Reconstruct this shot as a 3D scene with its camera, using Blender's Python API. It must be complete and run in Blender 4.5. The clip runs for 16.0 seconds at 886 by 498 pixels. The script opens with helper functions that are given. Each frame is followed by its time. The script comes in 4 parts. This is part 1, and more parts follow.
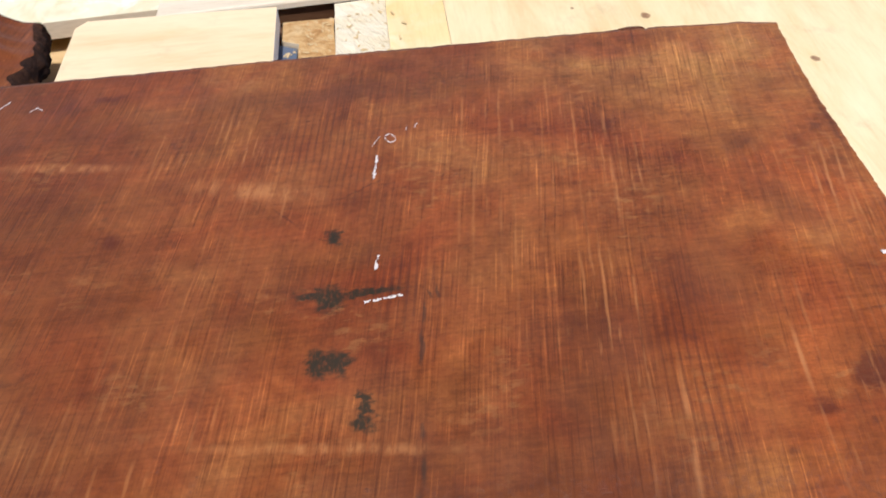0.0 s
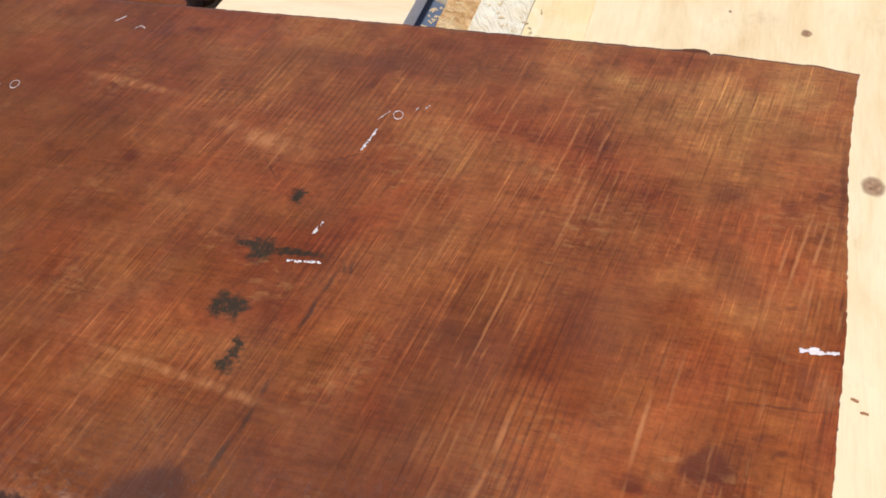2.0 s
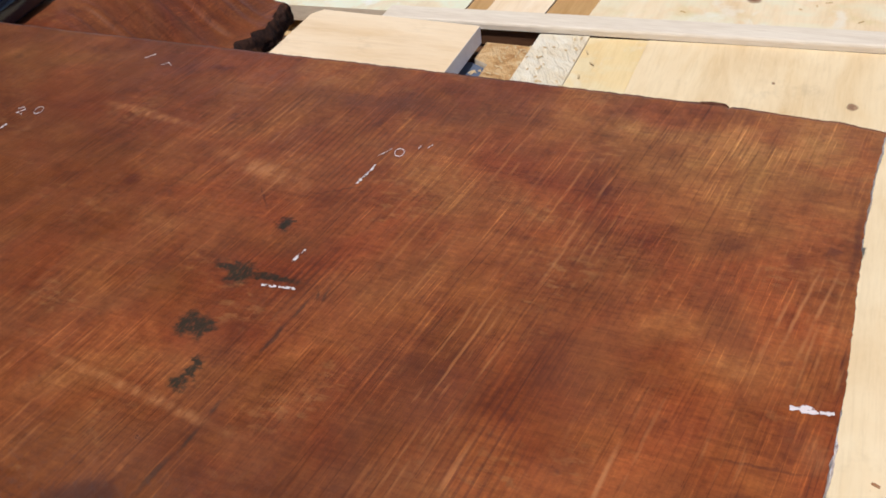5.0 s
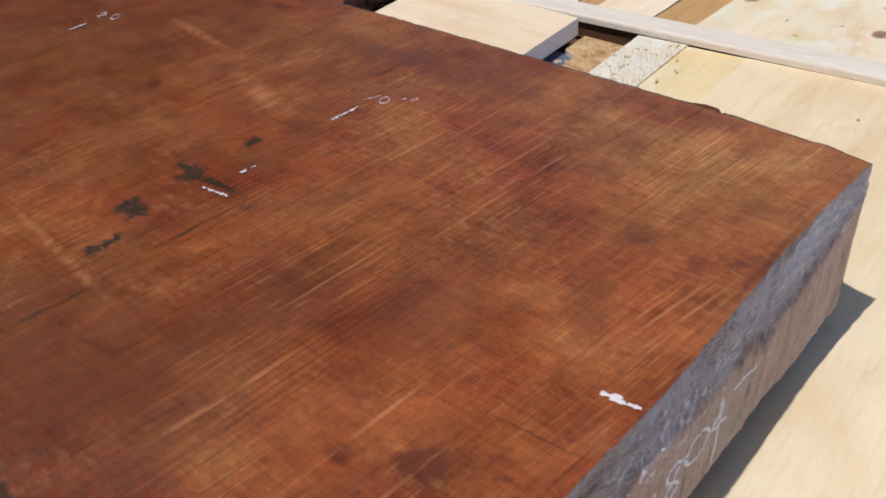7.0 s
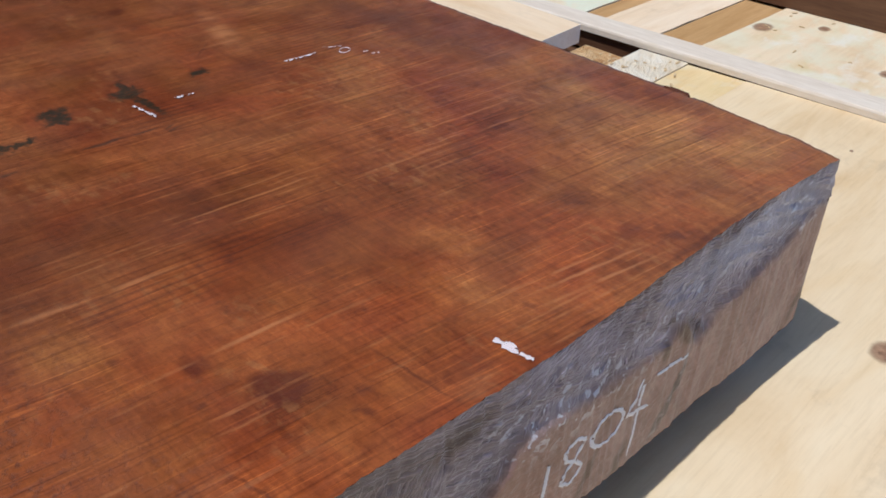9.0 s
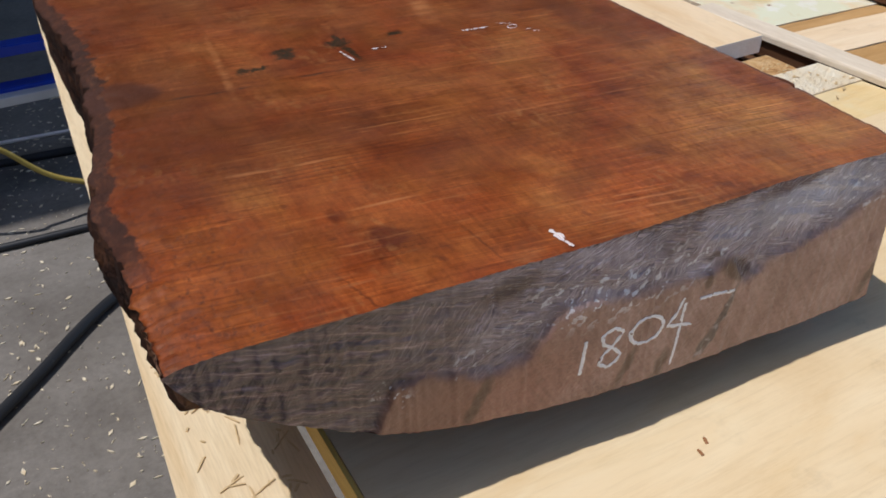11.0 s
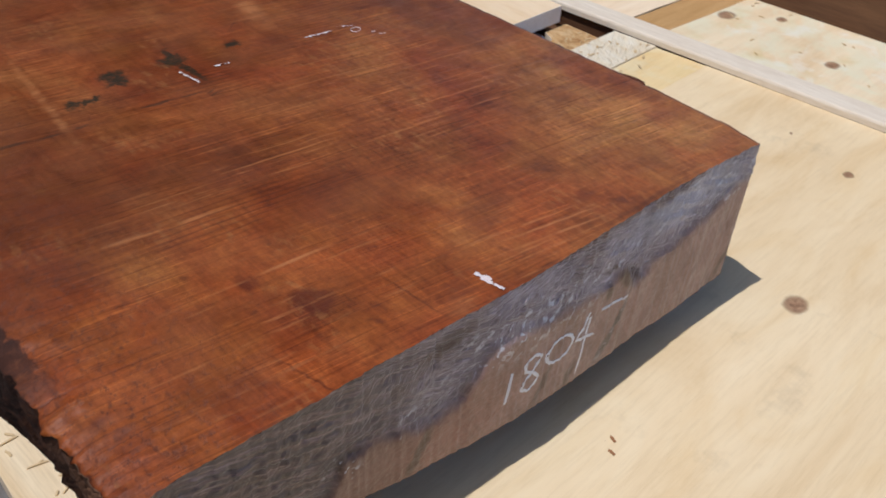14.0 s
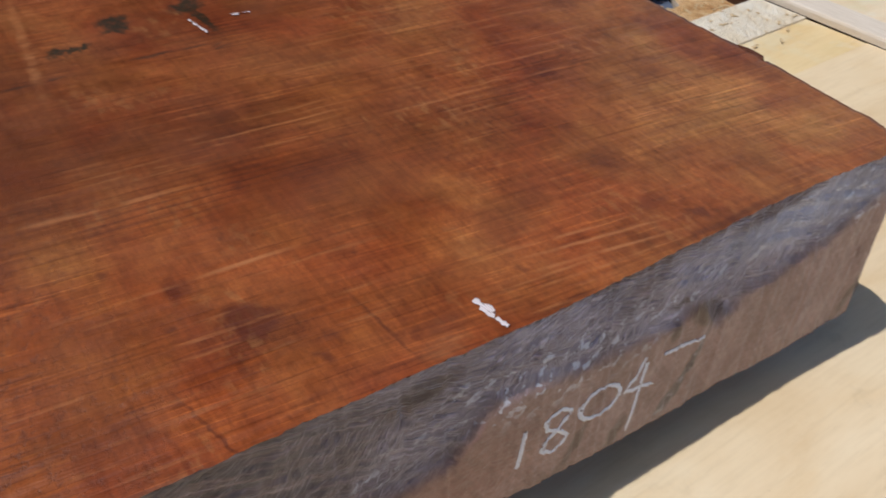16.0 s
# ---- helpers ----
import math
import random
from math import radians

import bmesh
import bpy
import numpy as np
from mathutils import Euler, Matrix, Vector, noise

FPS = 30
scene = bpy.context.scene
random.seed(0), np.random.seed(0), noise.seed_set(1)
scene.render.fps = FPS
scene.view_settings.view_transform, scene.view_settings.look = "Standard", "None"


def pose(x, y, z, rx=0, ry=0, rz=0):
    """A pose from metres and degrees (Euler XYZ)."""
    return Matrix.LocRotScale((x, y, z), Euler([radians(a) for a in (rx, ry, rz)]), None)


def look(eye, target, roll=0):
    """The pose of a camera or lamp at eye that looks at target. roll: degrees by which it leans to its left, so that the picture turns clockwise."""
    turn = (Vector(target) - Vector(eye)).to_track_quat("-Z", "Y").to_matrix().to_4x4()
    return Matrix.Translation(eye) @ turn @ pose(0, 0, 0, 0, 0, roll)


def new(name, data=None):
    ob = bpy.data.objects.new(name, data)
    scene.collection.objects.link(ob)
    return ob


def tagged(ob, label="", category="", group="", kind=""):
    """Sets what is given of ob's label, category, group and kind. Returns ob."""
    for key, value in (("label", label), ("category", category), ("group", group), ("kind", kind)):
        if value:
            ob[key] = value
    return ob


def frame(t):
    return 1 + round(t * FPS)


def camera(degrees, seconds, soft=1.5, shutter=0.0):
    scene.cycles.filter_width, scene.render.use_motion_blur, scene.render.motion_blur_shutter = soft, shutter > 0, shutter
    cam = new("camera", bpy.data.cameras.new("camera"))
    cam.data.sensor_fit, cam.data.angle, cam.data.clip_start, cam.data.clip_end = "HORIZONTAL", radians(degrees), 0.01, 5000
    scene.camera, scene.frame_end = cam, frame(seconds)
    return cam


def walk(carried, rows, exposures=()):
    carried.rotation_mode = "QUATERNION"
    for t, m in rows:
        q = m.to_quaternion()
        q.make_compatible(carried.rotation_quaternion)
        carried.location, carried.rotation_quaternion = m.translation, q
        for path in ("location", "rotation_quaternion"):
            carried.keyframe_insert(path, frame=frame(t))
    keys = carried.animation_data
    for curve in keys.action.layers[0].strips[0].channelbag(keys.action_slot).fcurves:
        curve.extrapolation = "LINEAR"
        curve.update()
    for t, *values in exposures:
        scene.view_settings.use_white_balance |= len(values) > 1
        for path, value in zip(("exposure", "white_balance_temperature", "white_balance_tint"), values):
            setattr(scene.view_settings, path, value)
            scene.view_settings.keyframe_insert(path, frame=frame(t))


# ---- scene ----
cam = camera(53.59, 16.0, soft=1.7, shutter=0.3)
PATH = [
    (0, (-0.0926, 0.2556, 1.2249), (1.3295, 0.1686, -0.1787), -3.19),
    (0.5, (-0.0937, 0.2693, 1.2356), (1.2635, 0.2307, -0.2329), -0.77),
    (1, (-0.0935, 0.2151, 1.2483), (1.2519, 0.3977, -0.2203), -4.33),
    (1.5, (-0.0844, 0.1465, 1.247), (1.2218, 0.5032, -0.225), -6.09),
    (2, (-0.0738, 0.0899, 1.2453), (1.1978, 0.5972, -0.2127), -7.16),
    (2.5, (-0.0686, 0.0567, 1.2377), (1.1727, 0.6932, -0.1954), -10.44),
    (3, (-0.055, 0.034, 1.2294), (1.1685, 0.7081, -0.2019), -11.08),
    (3.5, (-0.0427, 0.0174, 1.2159), (1.1896, 0.8191, -0.14), -13.96),
    (3.7, (-0.043, 0.0179, 1.2082), (1.2155, 0.8619, -0.0971), -15.19),
    (5.8, (-0.075, 0.0608, 1.2072), (1.3104, 0.7292, -0.0711), -2.15),
    (6, (-0.0617, 0.0322, 1.2003), (1.2774, 0.7767, -0.0852), -1.85),
    (6.5, (-0.033, -0.034, 1.1917), (1.1941, 0.9341, -0.0562), -4.06),
    (7, (-0.0205, -0.0804, 1.179), (1.1242, 0.9893, -0.0642), -5.41),
    (7.5, (-0.0052, -0.1055, 1.1591), (1.1542, 0.992, -0.0457), -4.24),
    (8, (-0.0021, -0.117, 1.1382), (1.1639, 0.9897, -0.0516), -3.61),
    (8.5, (0.0046, -0.1176, 1.1315), (1.204, 0.9528, -0.0584), -1.78),
    (9, (0.0051, -0.1129, 1.1263), (1.1676, 1.0201, -0.0419), 0.82),
    (9.5, (0.0036, -0.13, 1.1254), (1.1738, 0.9938, -0.0441), 1.42),
    (10, (-0.0351, -0.179, 1.1426), (1.0489, 1.0187, -0.0366), 3.00),
    (10.2, (-0.0485, -0.1946, 1.1538), (0.9719, 1.0781, -0.0032), 1.52),
    (12.3, (0.0373, -0.2633, 1.1337), (0.6289, 1.2616, -0.0173), 0.37),
    (12.5, (0.0334, -0.2586, 1.1419), (0.6624, 1.2369, -0.0277), 1.13),
    (13, (0.023, -0.2401, 1.1495), (0.7812, 1.1537, -0.068), 2.45),
    (13.5, (-0.0191, -0.195, 1.1639), (0.915, 1.0705, -0.0715), 4.12),
    (14, (-0.0546, -0.16, 1.1783), (1.1051, 0.8924, -0.0658), 4.44),
    (14.5, (-0.0306, -0.1191, 1.163), (1.1436, 0.8485, -0.135), 3.26),
    (15, (0.0229, -0.0683, 1.1467), (1.1674, 0.9049, -0.1736), 2.34),
    (15.5, (0.0306, -0.1077, 1.1257), (1.1076, 0.931, -0.2013), 4.92),
    (16, (0.0481, -0.133, 1.1294), (0.9309, 1.0984, -0.1761), 1.10),
]
walk(cam, [(t, look(eye, target, roll)) for t, eye, target, roll in PATH], exposures=((0, 0.55, 6100, 9), (0.5, 0.65, 6100, 9), (1.0, 0.88, 6100, 9), (1.5, 0.64, 6000, 9), (2.2, 0.40, 5950, 9), (3.2, 0.18, 5950, 10), (6, 0.22, 6100, 11), (7, 0.17, 5700, 11), (8.5, 0.09, 5600, 11), (10, 0.14, 5500, 10), (12.5, -0.08, 7150, 11), (14, 0.02, 5800, 11), (16, -0.05, 5850, 11)))

# ---- light ----
BENCH, TOP = 0.800, 0.925          # bench surface, upper face of the slab
world = bpy.data.worlds.new("world")
scene.world = world
world.use_nodes = True
wn = world.node_tree
sky = wn.nodes.new("ShaderNodeTexSky")
sky.sky_type, sky.sun_disc = "NISHITA", False
SUN_DIR = Vector((0.0545, -0.0110, -0.125)).normalized()
sky.sun_elevation = math.asin(-SUN_DIR.z)
sky.sun_rotation = math.atan2(-SUN_DIR.x, -SUN_DIR.y)
wn.links.new(sky.outputs[0], wn.nodes["Background"].inputs[0])
wn.nodes["Background"].inputs[1].default_value = 0.12
sun_data = bpy.data.lights.new("sun", "SUN")
sun_data.energy, sun_data.angle, sun_data.color = 3.1, radians(0.6), (1.0, 0.925, 0.85)
sun = new("sun", sun_data)
sun.rotation_euler = SUN_DIR.to_track_quat("-Z", "Y").to_euler()


# ---- materials ----
class Mat:
    """A small writer of node materials; positions are in metres."""

    def __init__(self, name, rough=0.6, metallic=0.0, spec=0.5):
        self.m = bpy.data.materials.new(name)
        self.m.use_nodes = True
        self.t = self.m.node_tree
        self.b = self.t.nodes["Principled BSDF"]
        self.b.inputs["Roughness"].default_value = rough
        self.b.inputs["Metallic"].default_value = metallic
        self.b.inputs["Specular IOR Level"].default_value = spec
        self.p = self.t.nodes.new("ShaderNodeTexCoord").outputs["Object"]

    def put(self, socket, v):
        if isinstance(v, (int, float)):
            socket.default_value = v
        elif isinstance(v, (tuple, list)):
            socket.default_value = tuple(v) if len(v) == len(socket.default_value) else (*v, 1.0)
        else:
            self.t.links.new(v, socket)

    def map(self, scale=(1, 1, 1), loc=(0, 0, 0), rot=(0, 0, 0), src=None):
        out = src or self.p
        if any(rot):
            n = self.t.nodes.new("ShaderNodeMapping")
            self.put(n.inputs["Vector"], out)
            n.inputs["Rotation"].default_value = [radians(a) for a in rot]
            out = n.outputs[0]
        n = self.t.nodes.new("ShaderNodeMapping")
        self.put(n.inputs["Vector"], out)
        n.inputs["Scale"].default_value, n.inputs["Location"].default_value = scale, loc
        return n.outputs[0]

    def noise(self, scale, vec=None, detail=3.0, rough=0.55, distort=0.0, colour=False):
        n = self.t.nodes.new("ShaderNodeTexNoise")
        self.put(n.inputs["Vector"], vec or self.p)
        for k, v in (("Scale", scale), ("Detail", detail), ("Roughness", rough), ("Distortion", distort)):
            n.inputs[k].default_value = v
        return n.outputs["Color" if colour else "Fac"]

    def voronoi(self, scale, vec=None, feature="F1", out="Distance", jitter=1.0):
        n = self.t.nodes.new("ShaderNodeTexVoronoi")
        n.feature = feature
        self.put(n.inputs["Vector"], vec or self.p)
        n.inputs["Scale"].default_value = scale
        n.inputs["Randomness"].default_value = jitter
        return n.outputs[out]

    def ramp(self, fac, *stops):
        n = self.t.nodes.new("ShaderNodeValToRGB")
        self.put(n.inputs[0], fac)
        e = n.color_ramp.elements
        while len(e) < len(stops):
            e.new(0.5)
        for el, (pos, c) in zip(e, stops):
            el.position = pos
            el.color = (c, c, c, 1) if isinstance(c, (int, float)) else (*c, 1)
        return n.outputs[0]

    def mix(self, fac, a, b, mode="MIX"):
        n = self.t.nodes.new("ShaderNodeMix")
        n.data_type, n.blend_type = "RGBA", mode
        self.put(n.inputs[0], fac)
        self.put(n.inputs[6], a)
        self.put(n.inputs[7], b)
        return n.outputs[2]

    def calc(self, op, a, b=0.0, c=0.0):
        n = self.t.nodes.new("ShaderNodeMath")
        n.operation = op
        for s, v in zip(n.inputs, (a, b, c)):
            self.put(s, v)
        return n.outputs[0]

    def vec(self, op, a, b):
        n = self.t.nodes.new("ShaderNodeVectorMath")
        n.operation = op
        self.put(n.inputs[0], a)
        self.put(n.inputs[1], b)
        return n.outputs["Value"] if op == "LENGTH" else n.outputs[0]

    def step(self, v, lo, hi, a=0.0, b=1.0):
        n = self.t.nodes.new("ShaderNodeMapRange")
        n.interpolation_type = "SMOOTHSTEP"
        for s, x in zip(n.inputs, (v, lo, hi, a, b)):
            self.put(s, x)
        return n.outputs[0]

    def fuzzy(self, amount, scale=(1, 1, 1), noise_scale=200, detail=3.0):
        """The position, shaken by noise."""
        shake = self.vec("SUBTRACT", self.noise(noise_scale, self.map(scale), detail, colour=True), (0.5, 0.5, 0.5))
        return self.vec("ADD", self.p, self.vec("MULTIPLY", shake, (amount[0], amount[1], amount[2])))

    def spot(self, src, x, y, rx, ry, turn=0.0, soft=0.35, z=None):
        """A soft spot with half axes rx, ry round (x, y), seen from above; with z, on a wall that faces y."""
        c, s = math.cos(radians(turn)), math.sin(radians(turn))
        n = self.t.nodes.new("ShaderNodeMapping")
        n.vector_type = "TEXTURE"
        self.put(n.inputs["Vector"], src)
        if z is None:
            n.inputs["Location"].default_value = (x, y, 0)
            n.inputs["Rotation"].default_value = (0, 0, radians(turn))
            n.inputs["Scale"].default_value = (rx, ry, 1e5)
        else:
            n.inputs["Location"].default_value = (x, 0, z)
            n.inputs["Rotation"].default_value = (0, radians(-turn), 0)
            n.inputs["Scale"].default_value = (rx, 1e5, ry)
        return self.step(self.vec("LENGTH", n.outputs[0], (0, 0, 0)), 1.0 - soft, 1.0 + soft, 1.0, 0.0)

    def most(self, values):
        out = values[0]
        for v in values[1:]:
            out = self.calc("MAXIMUM", out, v)
        return out

    def done(self, colour, height=None, bump=0.3, dist=0.001, rough=None):
        self.put(self.b.inputs["Base Color"], colour)
        if rough is not None:
            self.put(self.b.inputs["Roughness"], rough)
        if height is not None:
            n = self.t.nodes.new("ShaderNodeBump")
            n.inputs["Strength"].default_value, n.inputs["Distance"].default_value = bump, dist
            self.put(n.inputs["Height"], height)
            self.t.links.new(n.outputs[0], self.b.inputs["Normal"])
        return self.m


def slab_top_material():
    g = Mat("sawn_red_wood", rough=0.5, spec=0.34)
    broad = g.noise(13, g.map((1.0, 0.75, 1)), 4, 0.55, 0.5)
    col = g.ramp(broad, (0.30, (0.140, 0.0322, 0.0084)), (0.45, (0.183, 0.0455, 0.0112)), (0.58, (0.216, 0.0590, 0.0150)), (0.75, (0.270, 0.089, 0.025)))
    mottle = g.noise(62, g.map((1.0, 0.8, 1), (4, 9, 0)), 5, 0.62, 0.4)
    col = g.mix(0.75, col, g.ramp(mottle, (0.30, (0.60, 0.53, 0.50)), (0.47, (0.98, 0.97, 0.96)), (0.58, (1.06, 1.08, 1.08)), (0.74, (1.42, 1.55, 1.6))), "MULTIPLY")
    hue = g.noise(19, g.map((1.0, 0.8, 1), (8, 2, 0)), 4, 0.6, 0.6)
    col = g.mix(0.8, col, g.ramp(hue, (0.34, (1.04, 0.84, 0.80)), (0.50, (1, 1, 1)), (0.66, (0.98, 1.14, 1.10))), "MULTIPLY")
    # the warm part towards the sawn end, the greyer part along the straight edge
    sw = g.fuzzy((0.08, 0.08, 0), (1, 1, 1), 14, 4)
    col = g.mix(g.spot(sw, 0.09, 0.07, 0.14, 0.09, 0, 0.9), col, g.mix(1.0, col, (1.24, 1.17, 0.95), "MULTIPLY"))
    col = g.mix(g.spot(sw, 0.37, 0.12, 0.12, 0.20, 0, 0.9), col, g.mix(1.0, col, (1.13, 1.30, 1.38), "MULTIPLY"))
    col = g.mix(g.spot(sw, 0.36, 0.05, 0.07, 0.07, 0, 0.9), col, g.mix(1.0, col, (1.22, 1.48, 1.45), "MULTIPLY"))
    # curl: soft bands across the grain
    curl = g.noise(26, g.map((0.5, 1.4, 1), rot=(0, 0, 12)), 3, 0.55, 1.0)
    col = g.mix(0.5, col, g.ramp(curl, (0.3, (0.66, 0.62, 0.60)), (0.5, (1, 1, 1)), (0.72, (1.32, 1.38, 1.42))), "MULTIPLY")
    # grain lines along the board
    grain = g.noise(40, g.map((11, 0.35, 1)), 4, 0.65, 0.15)
    col = g.mix(0.5, col, g.ramp(grain, (0.32, (0.70, 0.65, 0.62)), (0.48, (1, 1, 1)), (0.70, (1.28, 1.34, 1.36))), "MULTIPLY")
    # saw scratches across the board: broad, fine, and dark ones
    bent = g.fuzzy((0.0, 0.008, 0), (1, 1, 1), 6, 2)
    saw = g.noise(42, g.map((0.26, 12.0, 1), rot=(0, 0, 8), src=bent), 2, 0.6)
    hair = g.noise(42, g.map((0.55, 24, 1), (7, 3, 0), rot=(0, 0, 9), src=bent), 2, 0.6)
    field = g.step(g.noise(15, g.map((0.8, 1, 1), (3, 1, 0)), 3, 0.6), 0.40, 0.60)
    field2 = g.step(g.noise(24, g.map((0.8, 1, 1), (9, 4, 0)), 3, 0.6), 0.42, 0.60)
    col = g.mix(g.calc("MULTIPLY", g.step(saw, 0.59, 0.70), g.calc("MULTIPLY_ADD", field, 0.42, 0.05)), col, g.mix(1.0, col, (1.7, 1.85, 1.85), "MULTIPLY"))
    col = g.mix(g.calc("MULTIPLY", g.step(hair, 0.58, 0.68), g.calc("MULTIPLY_ADD", field2, 0.62, 0.10)), col, g.mix(1.0, col, (1.85, 2.05, 2.05), "MULTIPLY"))
    col = g.mix(g.calc("MULTIPLY", g.step(hair, 0.44, 0.34), g.calc("MULTIPLY_ADD", field, 0.55, 0.2)), col, g.mix(1.0, col, (0.52, 0.46, 0.44), "MULTIPLY"))
    col = g.mix(g.calc("MULTIPLY", g.step(saw, 0.44, 0.34), g.calc("MULTIPLY_ADD", field2, 0.45, 0.15)), col, g.mix(1.0, col, (0.62, 0.56, 0.54), "MULTIPLY"))
    fuzz = g.noise(420, g.map((1, 0.7, 1)), 4, 0.7)
    col = g.mix(0.65, col, g.ramp(fuzz, (0.3, (0.62, 0.58, 0.56)), (0.52, (1, 1, 1)), (0.72, (1.32, 1.36, 1.38))), "MULTIPLY")
    tuft = g.step(g.noise(24, g.map((1, 0.8, 1), (6, 11, 0)), 4, 0.65), 0.50, 0.66)
    fibre = g.step(g.noise(210, g.map((1.3, 0.55, 1), (1, 6, 0)), 3, 0.65), 0.50, 0.64)
    col = g.mix(g.calc("MULTIPLY", g.calc("MULTIPLY", tuft, fibre), 0.32), col, (0.40, 0.185, 0.062))
    smudge = g.step(g.noise(75, g.map((1, 0.8, 1), (12, 5, 0)), 3, 0.55), 0.66, 0.76)
    col = g.mix(g.calc("MULTIPLY", smudge, 0.5), col, (0.075, 0.020, 0.010))
    # pits of torn fibre along the waney edge
    xyz = g.t.nodes.new("ShaderNodeSeparateXYZ")
    g.put(xyz.inputs[0], g.p)
    near = g.step(xyz.outputs[0], 0.02, 0.10, 1.0, 0.0)
    rim = g.t.nodes.new("ShaderNodeAttribute")
    rim.attribute_name = "rim"
    pit = g.step(g.noise(330, g.map((1.2, 0.8, 1), rot=(0, 0, 25)), 5, 0.75), 0.53, 0.64)
    col = g.mix(g.calc("MULTIPLY", g.calc("MULTIPLY", pit, near), 0.70), col, (0.080, 0.020, 0.008))
    back = g.step(xyz.outputs[1], 0.075, 0.120, 0.0, 1.0)
    crust = g.step(g.calc("ADD", rim.outputs["Fac"], g.calc("MULTIPLY", g.noise(130, g.map((1, 0.7, 1)), 6, 0.75), 1.3)), 0.84, 1.02)
    crust = g.calc("MULTIPLY", crust, back)
    crustc = g.ramp(g.noise(190, g.map((1, 0.5, 1)), 5, 0.7), (0.36, (0.010, 0.004, 0.003)), (0.55, (0.034, 0.012, 0.007)), (0.68, (0.10, 0.036, 0.015)), (0.82, (0.26, 0.12, 0.05)))
    col = g.mix(g.calc("MULTIPLY", crust, 0.92), col, crustc)
    # broad soft patches, darker than the rest
    sh = g.fuzzy((0.03, 0.03, 0), (1, 1, 1), 28, 4)
    dim = g.most([g.spot(sh, *s) for s in ((0.165, 0.118, 0.04, 0.022, 0, 0.9), (0.215, 0.062, 0.03, 0.010, 20, 0.9), (0.085, 0.185, 0.05, 0.018, 0, 0.9), (0.2, 0.60, 0.32, 0.22, 0, 0.9), (0.06, 0.21, 0.05, 0.10, 0, 0.95), (0.35, 0.29, 0.010, 0.09, 0, 0.9), (0.125, 0.170, 0.05, 0.03, 0, 0.9))])
    col = g.mix(g.calc("MULTIPLY", dim, 0.46), col, (0.085, 0.028, 0.012))
    # knots and cracks
    kn = g.fuzzy((0.014, 0.014, 0), (1, 1, 1), 90, 4)
    knots = g.most([g.spot(kn, *s) for s in ((0.115, 0.066, 0.0088, 0.0090, 0, 0.4), (0.100, 0.094, 0.0042, 0.0050, 0, 0.6), (0.367, 0.423, 0.004, 0.009, 0, 0.7), (0.238, 0.401, 0.006, 0.004, 40, 0.8))])
    col = g.mix(g.calc("MULTIPLY", knots, 0.72), col, (0.070, 0.013, 0.006))
    faint = g.most([g.spot(kn, *s) for s in ((0.272, 0.071, 0.008, 0.009, 0, 0.8), (0.166, 0.028, 0.007, 0.005, 0, 0.8), (0.270, 0.039, 0.006, 0.004, 0, 0.8), (0.300, 0.135, 0.004, 0.006, 0, 0.8))])
    col = g.mix(g.calc("MULTIPLY", faint, 0.42), col, (0.075, 0.016, 0.008))
    cr = g.fuzzy((0.004, 0.004, 0), (1, 1, 1), 160, 3)
    cracks = g.most([g.spot(cr, *s) for s in ((0.1485, 0.040, 0.0008, 0.016, 5, 0.6), (0.086, 0.030, 0.0006, 0.02, 12, 0.6), (0.245, 0.315, 0.0006, 0.009, -50, 0.6), (0.262, 0.275, 0.0006, 0.012, 30, 0.7), (0.288, 0.0135, 0.032, 0.0016, -2, 0.7), (0.205, 0.0145, 0.012, 0.0010, -3, 0.7))])
    col = g.mix(g.calc("MULTIPLY", cracks, 0.5), col, (0.045, 0.010, 0.006))
    # pale rubbed streaks along the grain
    pale = g.most([g.spot(cr, *s) for s in ((0.105, 0.295, 0.0022, 0.042, -7, 0.9), (0.303, 0.435, 0.0028, 0.03, -8, 0.9), (0.268, 0.33, 0.006, 0.03, -15, 1.0), (0.160, 0.022, 0.006, 0.004, 0, 1.0))])
    torn = g.calc("MULTIPLY_ADD", g.step(g.noise(70, g.map((0.6, 2.6, 1), (5, 5, 0), rot=(0, 0, 9)), 4, 0.7), 0.42, 0.60), 0.75, 0.2)
    col = g.mix(g.calc("MULTIPLY", g.calc("MULTIPLY", pale, torn), 0.55), col, (0.50, 0.21, 0.075))
    lines = g.fuzzy((0.006, 0.0008, 0), (1, 1, 1), 90, 3)
    pale2 = g.most([g.spot(lines, *s) for s in ((0.093, 0.150, 0.026, 0.0013, -9, 0.9), (0.125, 0.0925, 0.015, 0.0009, -6, 0.9), (0.27, 0.141, 0.035, 0.0009, -7, 0.9),
                                                 (0.232, 0.027, 0.025, 0.0007, -12, 0.9), (0.235, 0.034, 0.025, 0.0007, -12, 0.9), (0.225, 0.042, 0.025, 0.0007, -11, 0.9))])
    broken = g.step(g.noise(45, g.map((1, 1, 1), (2, 2, 0)), 3), 0.36, 0.60)
    col = g.mix(g.calc("MULTIPLY", g.calc("MULTIPLY", pale2, broken), 0.5), col, (0.52, 0.22, 0.08))
    # ruled tooth marks: evenly spaced lines in patches, pale ones and dark ones
    jog = g.calc("MULTIPLY", g.noise(16, g.map((1, 1, 1), (4, 4, 0)), 3, 0.6), 0.0045)
    ramp_y = g.calc("ADD", g.calc("MULTIPLY_ADD", xyz.outputs[0], 0.130, xyz.outputs[1]), jog)

